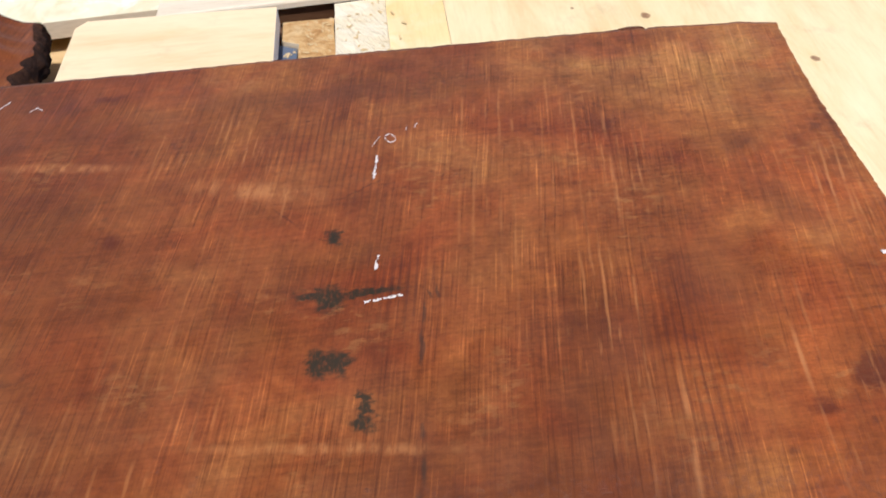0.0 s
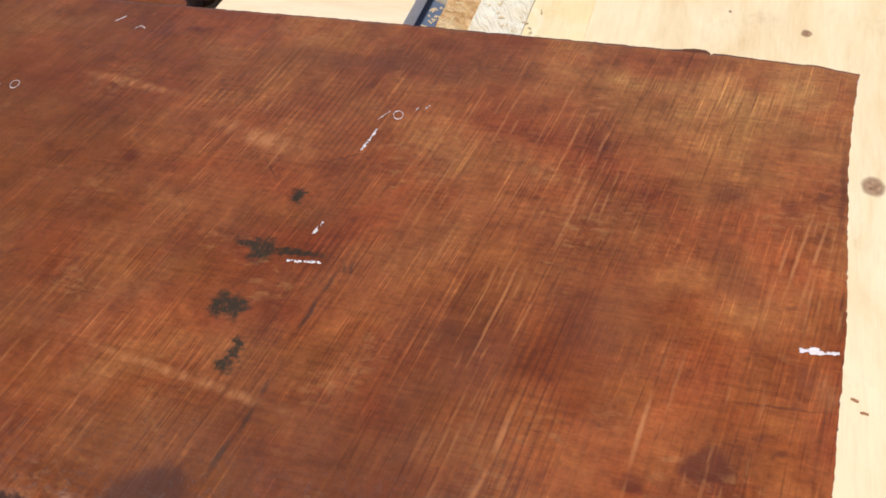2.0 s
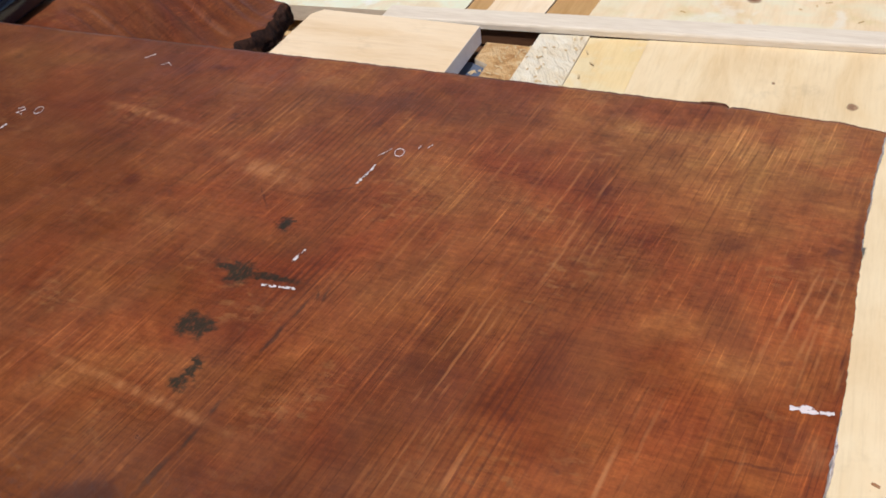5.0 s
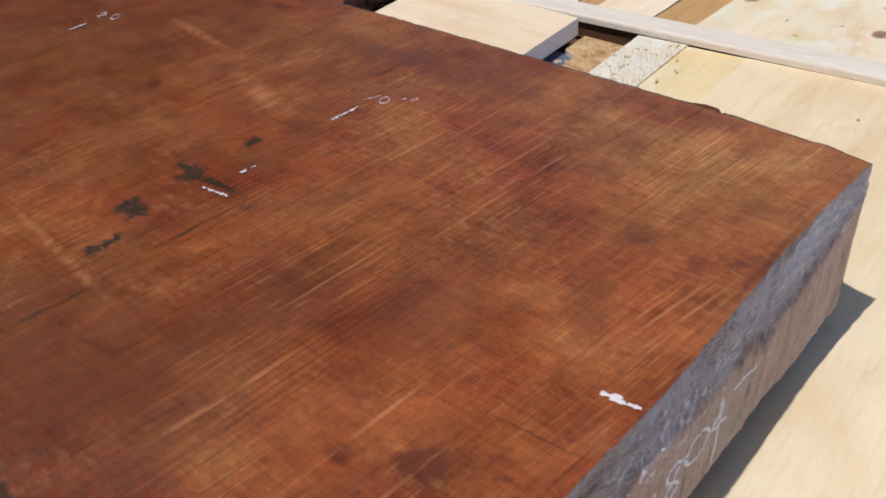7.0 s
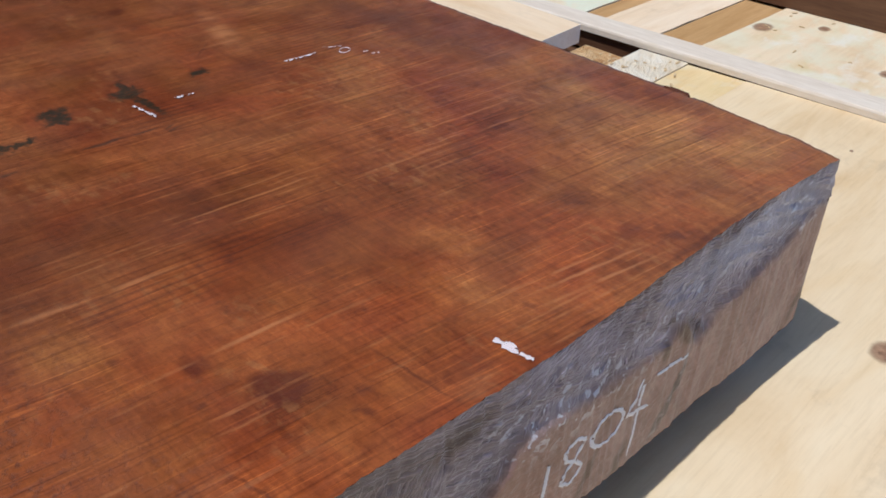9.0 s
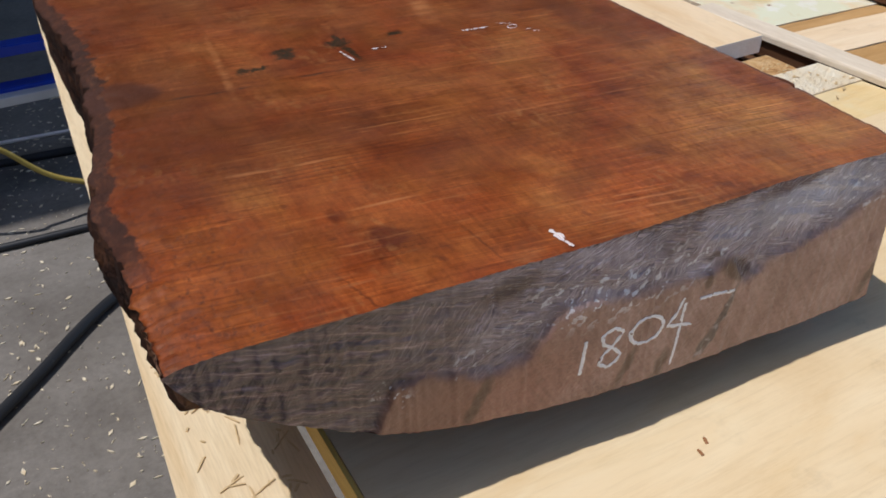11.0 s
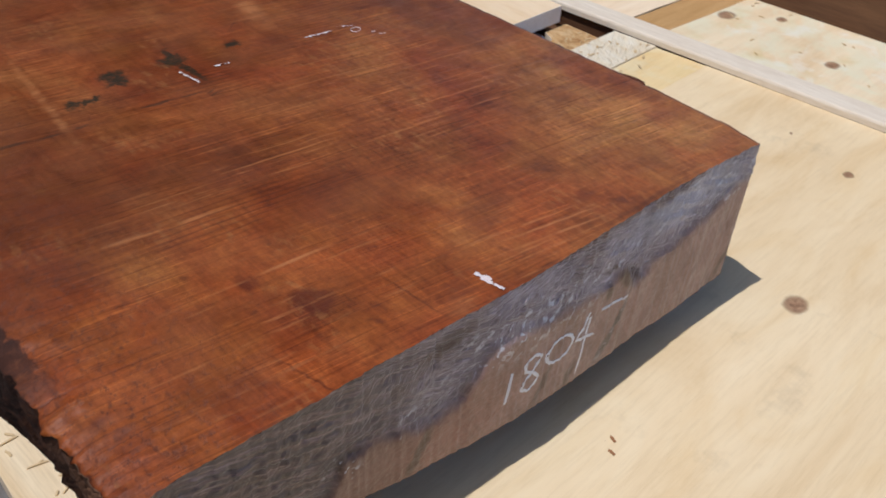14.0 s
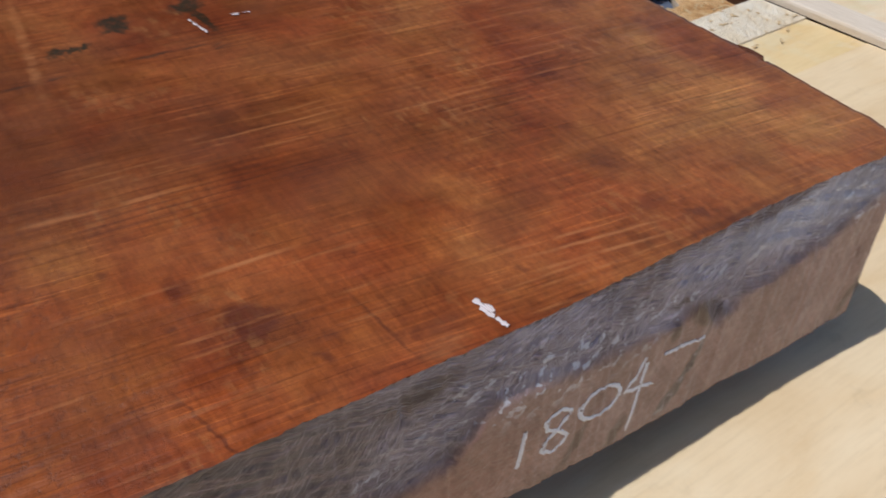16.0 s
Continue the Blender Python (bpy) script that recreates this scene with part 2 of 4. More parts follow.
    def ruled(period, width):
        v = g.calc("ABSOLUTE", g.calc("SUBTRACT", g.calc("FRACT", g.calc("DIVIDE", ramp_y, period)), 0.5))
        return g.step(v, width * 0.4, width, 1.0, 0.0)

    dashes = g.step(g.noise(60, g.map((0.5, 3.0, 1), (6, 1, 0), rot=(0, 0, 9)), 3, 0.65), 0.48, 0.66)
    patch_a = g.most([g.spot(sw, *q, 0, 0.8) for q in ((0.245, 0.030, 0.060, 0.026), (0.270, 0.150, 0.045, 0.026), (0.150, 0.165, 0.060, 0.020), (0.350, 0.060, 0.030, 0.040), (0.310, 0.350, 0.030, 0.05))])
    patch_b = g.most([g.spot(sw, *q, 0, 0.8) for q in ((0.110, 0.060, 0.07, 0.035), (0.230, 0.215, 0.050, 0.025), (0.330, 0.190, 0.04, 0.06), (0.260, 0.335, 0.04, 0.03), (0.10, 0.37, 0.06, 0.04))])
    col = g.mix(g.calc("MULTIPLY", g.calc("MULTIPLY", ruled(0.0046, 0.20), dashes), g.calc("MULTIPLY", patch_a, 0.48)), col, (0.44, 0.175, 0.058))
    col = g.mix(g.calc("MULTIPLY", g.calc("MULTIPLY", ruled(0.0071, 0.15), dashes), g.calc("MULTIPLY_ADD", patch_b, 0.32, 0.05)), col, (0.44, 0.175, 0.058))
    patch_c = g.most([g.spot(sw, *q, 0, 0.7) for q in ((0.200, 0.262, 0.026, 0.020), (0.300, 0.285, 0.04, 0.03), (0.120, 0.130, 0.05, 0.02))])
    col = g.mix(g.calc("MULTIPLY", g.calc("MULTIPLY", ruled(0.0039, 0.24), patch_c), 0.42), col, (0.060, 0.016, 0.009))
    # the dirty patch at the waney edge
    pt = g.fuzzy((0.006, 0.005, 0), (1, 1, 1), 70, 3)
    patch = g.spot(pt, 0.036, 0.283, 0.027, 0.019, -20, 0.22)
    col = g.mix(g.calc("MULTIPLY", patch, 0.75), col, (0.060, 0.022, 0.014))
    # greenish black blots of iron stain
    bl = g.fuzzy((0.012, 0.016, 0), (1.0, 0.5, 1), 360, 5)
    blots = g.most([g.spot(bl, *s) for s in (
        (0.227, 0.290, 0.0055, 0.0044, 0, 0.4), (0.186, 0.2925, 0.0080, 0.0072, 0, 0.4), (0.1885, 0.301, 0.0022, 0.0085, -8, 0.5), (0.1875, 0.276, 0.0024, 0.015, 4, 0.5),
        (0.1485, 0.2985, 0.0080, 0.0055, 0, 0.4), (0.1475, 0.290, 0.0065, 0.0055, 0, 0.4), (0.124, 0.2785, 0.0075, 0.0027, 0, 0.4), (0.115, 0.2795, 0.0042, 0.0046, 0, 0.5))])
    thin = g.step(g.noise(520, g.map((0.5, 1.4, 1)), 3, 0.6), 0.34, 0.52, 0.55, 1.0)
    col = g.mix(g.calc("MULTIPLY", g.calc("MULTIPLY", blots, thin), 0.92), col, (0.016, 0.017, 0.009))
    li = g.fuzzy((0.010, 0.003, 0), (1.0, 1.0, 1), 170, 3)
    dash = g.most([g.spot(li, *s) for s in (
        (0.151, 0.2525, 0.010, 0.0011, -6, 0.5), (0.172, 0.2495, 0.006, 0.0008, -12, 0.6), (0.108, 0.2555, 0.004, 0.0010, -4, 0.6), (0.090, 0.2565, 0.006, 0.0010, -4, 0.6),
        (0.071, 0.2605, 0.008, 0.0014, -8, 0.6), (0.184, 0.2425, 0.004, 0.0009, 8, 0.6), (0.183, 0.246, 0.003, 0.0008, 8, 0.6))])
    col = g.mix(g.calc("MULTIPLY", dash, 0.58), col, (0.028, 0.020, 0.014))
    h = g.calc("ADD", g.calc("ADD", g.calc("MULTIPLY", saw, 0.6), g.calc("MULTIPLY", hair, 0.5)), g.calc("ADD", g.calc("MULTIPLY", fuzz, 0.5), g.calc("MULTIPLY", g.calc("MULTIPLY", pit, near), -1.2)))
    h = g.calc("ADD", h, g.calc("MULTIPLY", crust, g.calc("MULTIPLY", g.noise(240, g.map((1, 0.6, 1), (3, 3, 0)), 5, 0.75), 4.0)))
    rough = g.calc("MULTIPLY_ADD", crust, 0.35, g.step(g.noise(30), 0.3, 0.7, 0.40, 0.56))
    return g.done(col, h, 0.28, 0.0012, rough)


def bark_material():
    g = Mat("bark_edge", rough=0.85, spec=0.2)
    a = g.noise(60, g.map((1, 0.5, 1)), 6, 0.7, 0.5)
    col = g.ramp(a, (0.34, (0.010, 0.005, 0.004)), (0.50, (0.036, 0.015, 0.009)), (0.63, (0.085, 0.034, 0.016)), (0.80, (0.22, 0.10, 0.045)))
    xyz = g.t.nodes.new("ShaderNodeSeparateXYZ")
    g.put(xyz.inputs[0], g.fuzzy((0.01, 0.02, 0.01), (1, 1, 1), 60, 4))
    col = g.mix(g.step(xyz.outputs[1], 0.055, 0.085, 1.0, 0.0), col, g.ramp(a, (0.3, (0.085, 0.040, 0.023)), (0.6, (0.19, 0.095, 0.052))))
    return g.done(col, g.noise(150, None, 5, 0.7), 0.8, 0.004)


def end_grain_material():
    g = Mat("chainsawn_end_grain", rough=0.42, spec=0.7)
    # the torn fibres shine at a flat angle
    g.b.inputs["Sheen Roughness"].default_value = 0.30
    f = g.fuzzy((0.02, 0, 0.012), (1, 1, 1), 45, 4)
    broad = g.noise(22, None, 5, 0.65, 0.3)
    up = g.ramp(broad, (0.30, (0.155, 0.115, 0.125)), (0.48, (0.35, 0.295, 0.325)), (0.68, (0.61, 0.57, 0.63)))
    smooth = g.ramp(g.noise(20, g.map((1, 1, 2), rot=(0, 35, 0)), 4, 0.6, 0.5), (0.3, (0.235, 0.130, 0.107)), (0.5, (0.330, 0.196, 0.164)), (0.7, (0.405, 0.266, 0.232)))
    attr = g.t.nodes.new("ShaderNodeAttribute")
    attr.attribute_name = "sawn"
    low = attr.outputs["Fac"]
    
    g.b.inputs["Sheen Tint"].default_value = (0.94, 0.93, 0.97, 1.0)
    smooth = g.mix(g.spot(f, 0.130, 0, 0.055, 0.030, 0, 0.8, z=0.855), smooth, g.mix(1.0, smooth, (1.05, 0.78, 0.66), "MULTIPLY"))
    col = g.mix(low, up, smooth)
    # short straight tooth marks, set in patches of different slant
    def strokes(angle, off):
        return g.noise(1.0, g.map((75, 0, 800), (off, 0, 3 * off), rot=(0, angle, 0)), 2.0, 0.55)

    which = g.step(g.noise(26, g.map((1, 1, 1.6), (2, 0, 5)), 2, 0.5), 0.49, 0.51)
    which2 = g.step(g.noise(21, g.map((1, 1, 1.6), (8, 0, 3)), 2, 0.5), 0.53, 0.55)
    cuts = g.mix(which2, g.mix(which, strokes(-12, 1.0), strokes(58, 4.0)), strokes(24, 7.0))
    cc = g.ramp(cuts, (0.30, (0.42, 0.38, 0.38)), (0.42, (0.90, 0.88, 0.89)), (0.56, (1.02, 1.02, 1.03)), (0.66, (1.75, 1.75, 1.85)))
    col = g.mix(g.calc("MULTIPLY_ADD", low, -0.84, 0.92), col, cc, "MULTIPLY")
    rubbed = g.step(g.noise(34, g.map((1, 1, 1.5), (5, 0, 9)), 4, 0.6), 0.52, 0.66)
    col = g.mix(g.calc("MULTIPLY", rubbed, g.calc("MULTIPLY_ADD", low, -0.35, 0.35)), col, (0.30, 0.185, 0.165))
    grit = g.noise(480, None, 3, 0.7)
    col = g.mix(0.35, col, g.ramp(grit, (0.34, (0.55, 0.52, 0.52)), (0.52, (1, 1, 1)), (0.70, (1.35, 1.35, 1.4))), "MULTIPLY")
    ray = g.noise(70, g.map((5, 1, 0.35), rot=(0, 32, 0)), 4, 0.65, 0.2)
    col = g.mix(g.calc("MULTIPLY", low, 0.55), col, g.ramp(ray, (0.35, (0.66, 0.6, 0.56)), (0.55, (1, 1, 1)), (0.7, (1.2, 1.2, 1.2))), "MULTIPLY")
    # darker brown towards the waney corner; the blocked light there is in the colour
    corner_shade = g.most([g.spot(f, 0.010, 0, 0.128, 0.090, 0, 0.55, z=0.900)])
    g.put(g.b.inputs["Sheen Weight"], g.calc("MULTIPLY", g.calc("MULTIPLY_ADD", low, -0.35, 0.75), g.calc("MULTIPLY_ADD", corner_shade, -0.40, 1.0)))
    fan = g.noise(1.0, g.map((30, 1, 430), (2, 0, 6), rot=(0, -16, 0), src=g.fuzzy((0.004, 0, 0.0045), (1, 1, 1), 12, 2)), 3, 0.62)
    fanc = g.ramp(fan, (0.34, (0.032, 0.019, 0.016)), (0.47, (0.070, 0.040, 0.033)), (0.57, (0.145, 0.080, 0.065)), (0.68, (0.36, 0.26, 0.245)))
    col = g.mix(g.calc("MULTIPLY", corner_shade, 0.86), col, g.mix(low, g.mix(0.10, fanc, cc, "MULTIPLY"), (0.19, 0.088, 0.058)))
    pits = g.step(g.noise(130, g.map((1, 1, 1.5), (4, 0, 2), rot=(0, 40, 0)), 3, 0.6), 0.66, 0.71)
    col = g.mix(g.calc("MULTIPLY", pits, g.calc("MULTIPLY_ADD", low, -0.6, 0.75)), col, (0.030, 0.018, 0.014))
    fine = g.fuzzy((0.006, 0, 0.004), (1, 1, 1), 140, 4)
    marks = g.most([g.spot(fine, s[0], 0, s[2], s[3], s[4], s[5], z=s[1]) for s in (
        (0.283, 0.881, 0.0130, 0.0060, -32, 0.35), (0.268, 0.893, 0.006, 0.0022, 10, 0.5), (0.150, 0.914, 0.012, 0.005, 12, 0.6), (0.132, 0.856, 0.0035, 0.014, -28, 0.5),
        (0.239, 0.836, 0.0040, 0.009, -25, 0.5), (0.216, 0.845, 0.003, 0.012, -25, 0.6), (0.388, 0.842, 0.003, 0.014, -20, 0.6), (0.264, 0.880, 0.0025, 0.005, -10, 0.5))])
    col = g.mix(g.calc("MULTIPLY", marks, 0.8), col, (0.075, 0.034, 0.020))
    crack = g.most([g.spot(fine, 0.2765, 0, 0.0022, 0.023, -23, 0.4, z=0.850), g.spot(fine, 0.268, 0, 0.0028, 0.010, -30, 0.5, z=0.838)])
    col = g.mix(g.calc("MULTIPLY", crack, 0.75), col, g.ramp(g.noise(200), (0.52, (0.030, 0.028, 0.030)), (0.66, (0.34, 0.34, 0.38))))
    # flecks of white end sealer
    wax = g.fuzzy((0.012, 0, 0.012), (1, 1, 1), 120, 4)
    field = g.most([g.spot(wax, s[0], 0, s[2], s[3], s[4], 0.9, z=s[1]) for s in ((0.205, 0.897, 0.050, 0.013, -3), (0.265, 0.898, 0.03, 0.010, 0), (0.34, 0.908, 0.05, 0.013, 0), (0.089, 0.874, 0.007, 0.008, 0), (0.131, 0.880, 0.010, 0.006, 0))])
    fleck = g.step(g.noise(150, g.map((1, 1, 1.9), rot=(0, 30, 0)), 3, 0.6), 0.590, 0.625)
    wash = g.spot(f, 0.335, 0, 0.055, 0.012, 0, 0.8, z=0.911)
    col = g.mix(g.calc("MULTIPLY", wash, 0.45), col, (0.58, 0.62, 0.72))
    col = g.mix(g.calc("MULTIPLY", g.calc("MULTIPLY", fleck, field), 0.95), col, (0.82, 0.83, 0.88))
    # red bark left under the upper rim
    rimred = g.most([g.spot(fine, 0.255, 0, 0.055, 0.0034, 0, 0.4, z=0.9255), g.spot(fine, 0.315, 0, 0.024, 0.0055, 6, 0.4, z=0.9235)])
    col = g.mix(g.calc("MULTIPLY", rimred, 0.8), col, (0.075, 0.020, 0.013))
    h = g.calc("ADD", g.calc("MULTIPLY", g.calc("MULTIPLY", cuts, g.calc("MULTIPLY_ADD", corner_shade, -0.75, 1.0)), g.calc("MULTIPLY_ADD", low, -0.85, 1.0)), g.calc("MULTIPLY", g.noise(300, None, 4), 0.35))
    return g.done(col, h, 0.8, 0.0022)


def ply_material(name, tint=(1, 1, 1), along="x", stain=0.0, knots=()):
    g = Mat(name, rough=0.55, spec=0.3)
    st = (0.7, 2.4, 1) if along == "x" else (2.4, 0.7, 1)
    n = g.noise(5, g.map(st), 6, 0.6, 1.6)
    base = [(0.69, 0.515, 0.315), (0.785, 0.63, 0.43), (0.83, 0.70, 0.51)]
    c = [tuple(v * k for v, k in zip(b, tint)) for b in base]
    col = g.ramp(n, (0.25, c[0]), (0.5, c[1]), (0.75, c[2]))
    amber = g.noise(11, g.map(st, (3, 8, 0)), 5, 0.6, 0.8)
    col = g.mix(0.7, col, g.ramp(amber, (0.30, (0.93, 0.86, 0.74)), (0.50, (1, 1, 1)), (0.70, (1.03, 1.04, 1.06))), "MULTIPLY")
    fine = g.noise(70, g.map(tuple(v * (2.2 if v > 1 else 0.6) for v in st)), 4, 0.7, 0.3)
    col = g.mix(0.32, col, g.ramp(fine, (0.3, (0.78, 0.74, 0.68)), (0.52, (1, 1, 1)), (0.8, (1.06, 1.06, 1.06))), "MULTIPLY")
    speck = g.step(g.noise(230, g.map(st, (1, 4, 0)), 3, 0.6), 0.70, 0.78)
    col = g.mix(g.calc("MULTIPLY", speck, 0.3), col, (0.40, 0.24, 0.11))
    dirt = g.step(g.noise(18, None, 5, 0.7), 0.58, 0.75)
    col = g.mix(g.calc("MULTIPLY", dirt, 0.25), col, (0.36, 0.26, 0.15))
    if stain:
        s1 = g.step(g.noise(14, None, 4, 0.6, 0.6), 0.40, 0.58)
        col = g.mix(g.calc("MULTIPLY", s1, stain), col, (0.72, 0.74, 0.56))
        s2 = g.step(g.noise(26, g.map(loc=(5, 2, 0)), 4, 0.6, 0.6), 0.52, 0.66)
        col = g.mix(g.calc("MULTIPLY", s2, stain * 0.8), col, (0.80, 0.80, 0.73))
        s3 = g.step(g.noise(20, g.map(loc=(1, 7, 0)), 4, 0.6, 0.6), 0.56, 0.72)
        col = g.mix(g.calc("MULTIPLY", s3, stain * 0.6), col, (0.58, 0.46, 0.16))
    if knots:
        k = g.fuzzy((0.004, 0.004, 0), (1, 1, 1), 160, 3)
        rim = g.most([g.spot(k, x, y, r * 1.15, r * 0.9, 0, 0.25) for x, y, r in knots])
        core = g.most([g.spot(k, x, y, r * 0.85, r * 0.65, 0, 0.6) for x, y, r in knots])
        ringn = g.ramp(g.noise(260), (0.35, (0.17, 0.085, 0.045)), (0.65, (0.42, 0.25, 0.14)))
        col = g.mix(g.calc("MULTIPLY", rim, 0.75), col, (0.22, 0.115, 0.06))
        col = g.mix(g.calc("MULTIPLY", core, 0.9), col, ringn)
    h = g.calc("ADD", fine, g.calc("MULTIPLY", g.noise(500), 0.3))
    return g.done(col, h, 0.12, 0.001)


def plain_wood(name, dark, light, along="y", rough=0.65):
    g = Mat(name, rough=rough, spec=0.3)
    st = {"x": (0.4, 6, 6), "y": (6, 0.4, 6), "z": (6, 6, 0.4)}[along]
    n = g.noise(9, g.map(st), 6, 0.65, 0.6)
    col = g.ramp(n, (0.3, dark), (0.7, light))
    col = g.mix(0.4, col, g.ramp(g.noise(120, g.map(st), 3), (0.3, (0.7, 0.66, 0.6)), (0.6, (1, 1, 1))), "MULTIPLY")
    return g.done(col, n, 0.25, 0.0015)


def flaked_material(name, dark, mid, light, scale=55):
    g = Mat(name, rough=0.7, spec=0.3)
    sh = g.fuzzy((0.012, 0.012, 0.0), (1, 1, 1), 60, 4)
    torn = g.noise(scale, g.map((1.0, 0.5, 1), rot=(0, 0, 25), src=sh), 6, 0.72, 0.8)
    col = g.ramp(torn, (0.30, dark), (0.46, mid), (0.62, light))
    strand = g.noise(scale * 2.2, g.map((0.5, 4, 1), rot=(0, 0, -30), src=sh), 3, 0.6)
    col = g.mix(0.6, col, g.ramp(strand, (0.30, (0.74, 0.66, 0.56)), (0.44, (1, 1, 1)), (0.66, (1.08, 1.08, 1.06))), "MULTIPLY")
    return g.done(col, g.calc("ADD", torn, strand), 0.8, 0.004)


def concrete_material():
    g = Mat("dusty_concrete", rough=0.85, spec=0.25)
    n = g.noise(4, None, 6, 0.6)
    col = g.ramp(n, (0.3, (0.135, 0.122, 0.108)), (0.5, (0.185, 0.170, 0.152)), (0.7, (0.235, 0.218, 0.198)))
    col = g.mix(0.6, col, g.ramp(g.noise(60, None, 6, 0.75), (0.3, (0.6, 0.58, 0.56)), (0.55, (1, 1, 1)), (0.75, (1.25, 1.22, 1.15))), "MULTIPLY")
    grit = g.step(g.noise(170, None, 3, 0.6), 0.66, 0.74)
    col = g.mix(g.calc("MULTIPLY", grit, 0.6), col, (0.42, 0.40, 0.36))
    return g.done(col, g.noise(90, None, 6, 0.7), 0.4, 0.004)


def painted(name, colour, rough=0.4, metallic=0.0, worn=(0.2, 0.2, 0.2)):
    g = Mat(name, rough=rough, metallic=metallic)
    w = g.step(g.noise(40, None, 6, 0.7), 0.62, 0.72)
    col = g.mix(g.calc("MULTIPLY", w, 0.5), colour, worn)
    col = g.mix(0.4, col, g.ramp(g.noise(12, None, 4), (0.3, (0.7, 0.7, 0.7)), (0.7, (1.1, 1.1, 1.1))), "MULTIPLY")
    return g.done(col, g.noise(200, None, 4), 0.1, 0.001)


M_TOP, M_BARK, M_END = slab_top_material(), bark_material(), end_grain_material()
M_PLY = ply_material("birch_plywood", (1.0, 0.985, 0.885), "x", knots=((0.435, -0.036, 0.0085), (0.643, 0.076, 0.0018), (0.619, 0.012, 0.0045), (0.525, -0.111, 0.004)))
M_PLY_PALE = ply_material("pale_plywood", (1.08, 1.10, 1.14), "x")
M_PLY_OFFCUT = ply_material("plywood_offcut", (1.02, 0.98, 0.92), "y")
M_PLY_STAINED = ply_material("glue_stained_plywood", (1.0, 1.0, 0.95), "x", stain=0.5, knots=((0.820, 0.245, 0.010), (0.798, 0.112, 0.0075), (0.837, 0.003, 0.008), (0.86, 0.20, 0.006)))
M_PLY_GLUED = ply_material("whitened_plywood", (1.0, 1.05, 1.05), "x", stain=0.95, knots=((0.742, 0.472, 0.0018), (0.772, 0.445, 0.0024), (0.80, 0.50, 0.002), (0.76, 0.53, 0.0014)))
M_RESIN = ply_material("resin_yellowed_plywood", (0.98, 0.92, 0.68), "x", stain=0.25)
M_FLAKE = flaked_material("torn_white_veneer", (0.68, 0.54, 0.33), (0.76, 0.66, 0.48), (0.80, 0.73, 0.58), 45)
M_OSB = flaked_material("orange_flakeboard", (0.36, 0.17, 0.055), (0.60, 0.36, 0.15), (0.72, 0.52, 0.28), 80)
M_TAN = plain_wood("tan_strip", (0.42, 0.24, 0.085), (0.60, 0.38, 0.17), "x")
M_RAIL = plain_wood("planed_pale_batten", (0.68, 0.58, 0.45), (0.78, 0.70, 0.57), "y")
M_PINE = plain_wood("pine_lumber", (0.50, 0.31, 0.13), (0.72, 0.53, 0.29), "y")
M_STRIP = plain_wood("sunlit_pine", (0.70, 0.53, 0.31), (0.84, 0.71, 0.49), "y")
M_BEAM = plain_wood("dark_brown_timber", (0.075, 0.032, 0.015), (0.17, 0.085, 0.04), "y", 0.6)
M_SPLINTER = plain_wood("torn_red_wood", (0.07, 0.022, 0.010), (0.17, 0.060, 0.022), "y", 0.7)
M_EDGE = plain_wood("plywood_edge", (0.60, 0.47, 0.32), (0.80, 0.69, 0.54), "y")
# yellow that holds the light bounced onto the plywood edge
M_LIT_PLY_EDGE = plain_wood("lit_ply_edge", (0.62, 0.38, 0.07), (0.80, 0.56, 0.16), "y")
M_EDGE_PALE = plain_wood("pale_plywood_edge", (0.78, 0.76, 0.75), (0.85, 0.85, 0.86), "y")
M_STEELBLUE = painted("blue_grey_plate", (0.13, 0.16, 0.22), 0.45, 0.2, (0.62, 0.62, 0.62))
M_CONCRETE = concrete_material()
M_BLUE = painted("blue_enamel", (0.014, 0.055, 0.50), 0.35, 0.0, (0.05, 0.06, 0.10))
M_GALV = painted("galvanised_steel", (0.66, 0.68, 0.72), 0.4, 0.25, (0.25, 0.25, 0.25))
M_GREEN = painted("green_grey_steel", (0.16, 0.22, 0.18), 0.45, 0.3, (0.3, 0.3, 0.28))
M_RUBBER = painted("black_rubber", (0.015, 0.017, 0.022), 0.5, 0.0, (0.06, 0.06, 0.06))
M_GLOSS = painted("black_gloss_plastic", (0.010, 0.011, 0.016), 0.15, 0.0, (0.03, 0.03, 0.04))
M_BLUEPLASTIC = painted("blue_plastic", (0.02, 0.05, 0.25), 0.3, 0.0, (0.05, 0.06, 0.2))
M_YELLOW = painted("yellow_strap", (0.48, 0.36, 0.08), 0.7, 0.0, (0.3, 0.22, 0.1))
# white with red wear; the sunlight on the crack is in the colour
M_SUNLIT_CRACK = painted("sunlit_crack_white_red", (0.88, 0.80, 0.76), 0.7, 0.0, (0.5, 0.12, 0.08))
M_CHALK_END = painted("fresh_white_chalk", (0.93, 0.93, 0.96), 0.9, 0.0, (0.80, 0.80, 0.84))
M_CHALK = painted("white_chalk", (0.66, 0.58, 0.56), 0.9, 0.0, (0.35, 0.18, 0.12))
M_SHAVING = plain_wood("wood_shaving", (0.55, 0.38, 0.18), (0.82, 0.66, 0.42), "x", 0.7)
M_REDCHIP = plain_wood("red_wood_chip", (0.26, 0.11, 0.045), (0.46, 0.24, 0.11), "x", 0.7)
# dark boards of the unseen walls and roofs added to hold back light
M_UNSEEN_DARK = plain_wood("unseen_dark_boards", (0.030, 0.022, 0.016), (0.075, 0.055, 0.040), "z", 0.8)


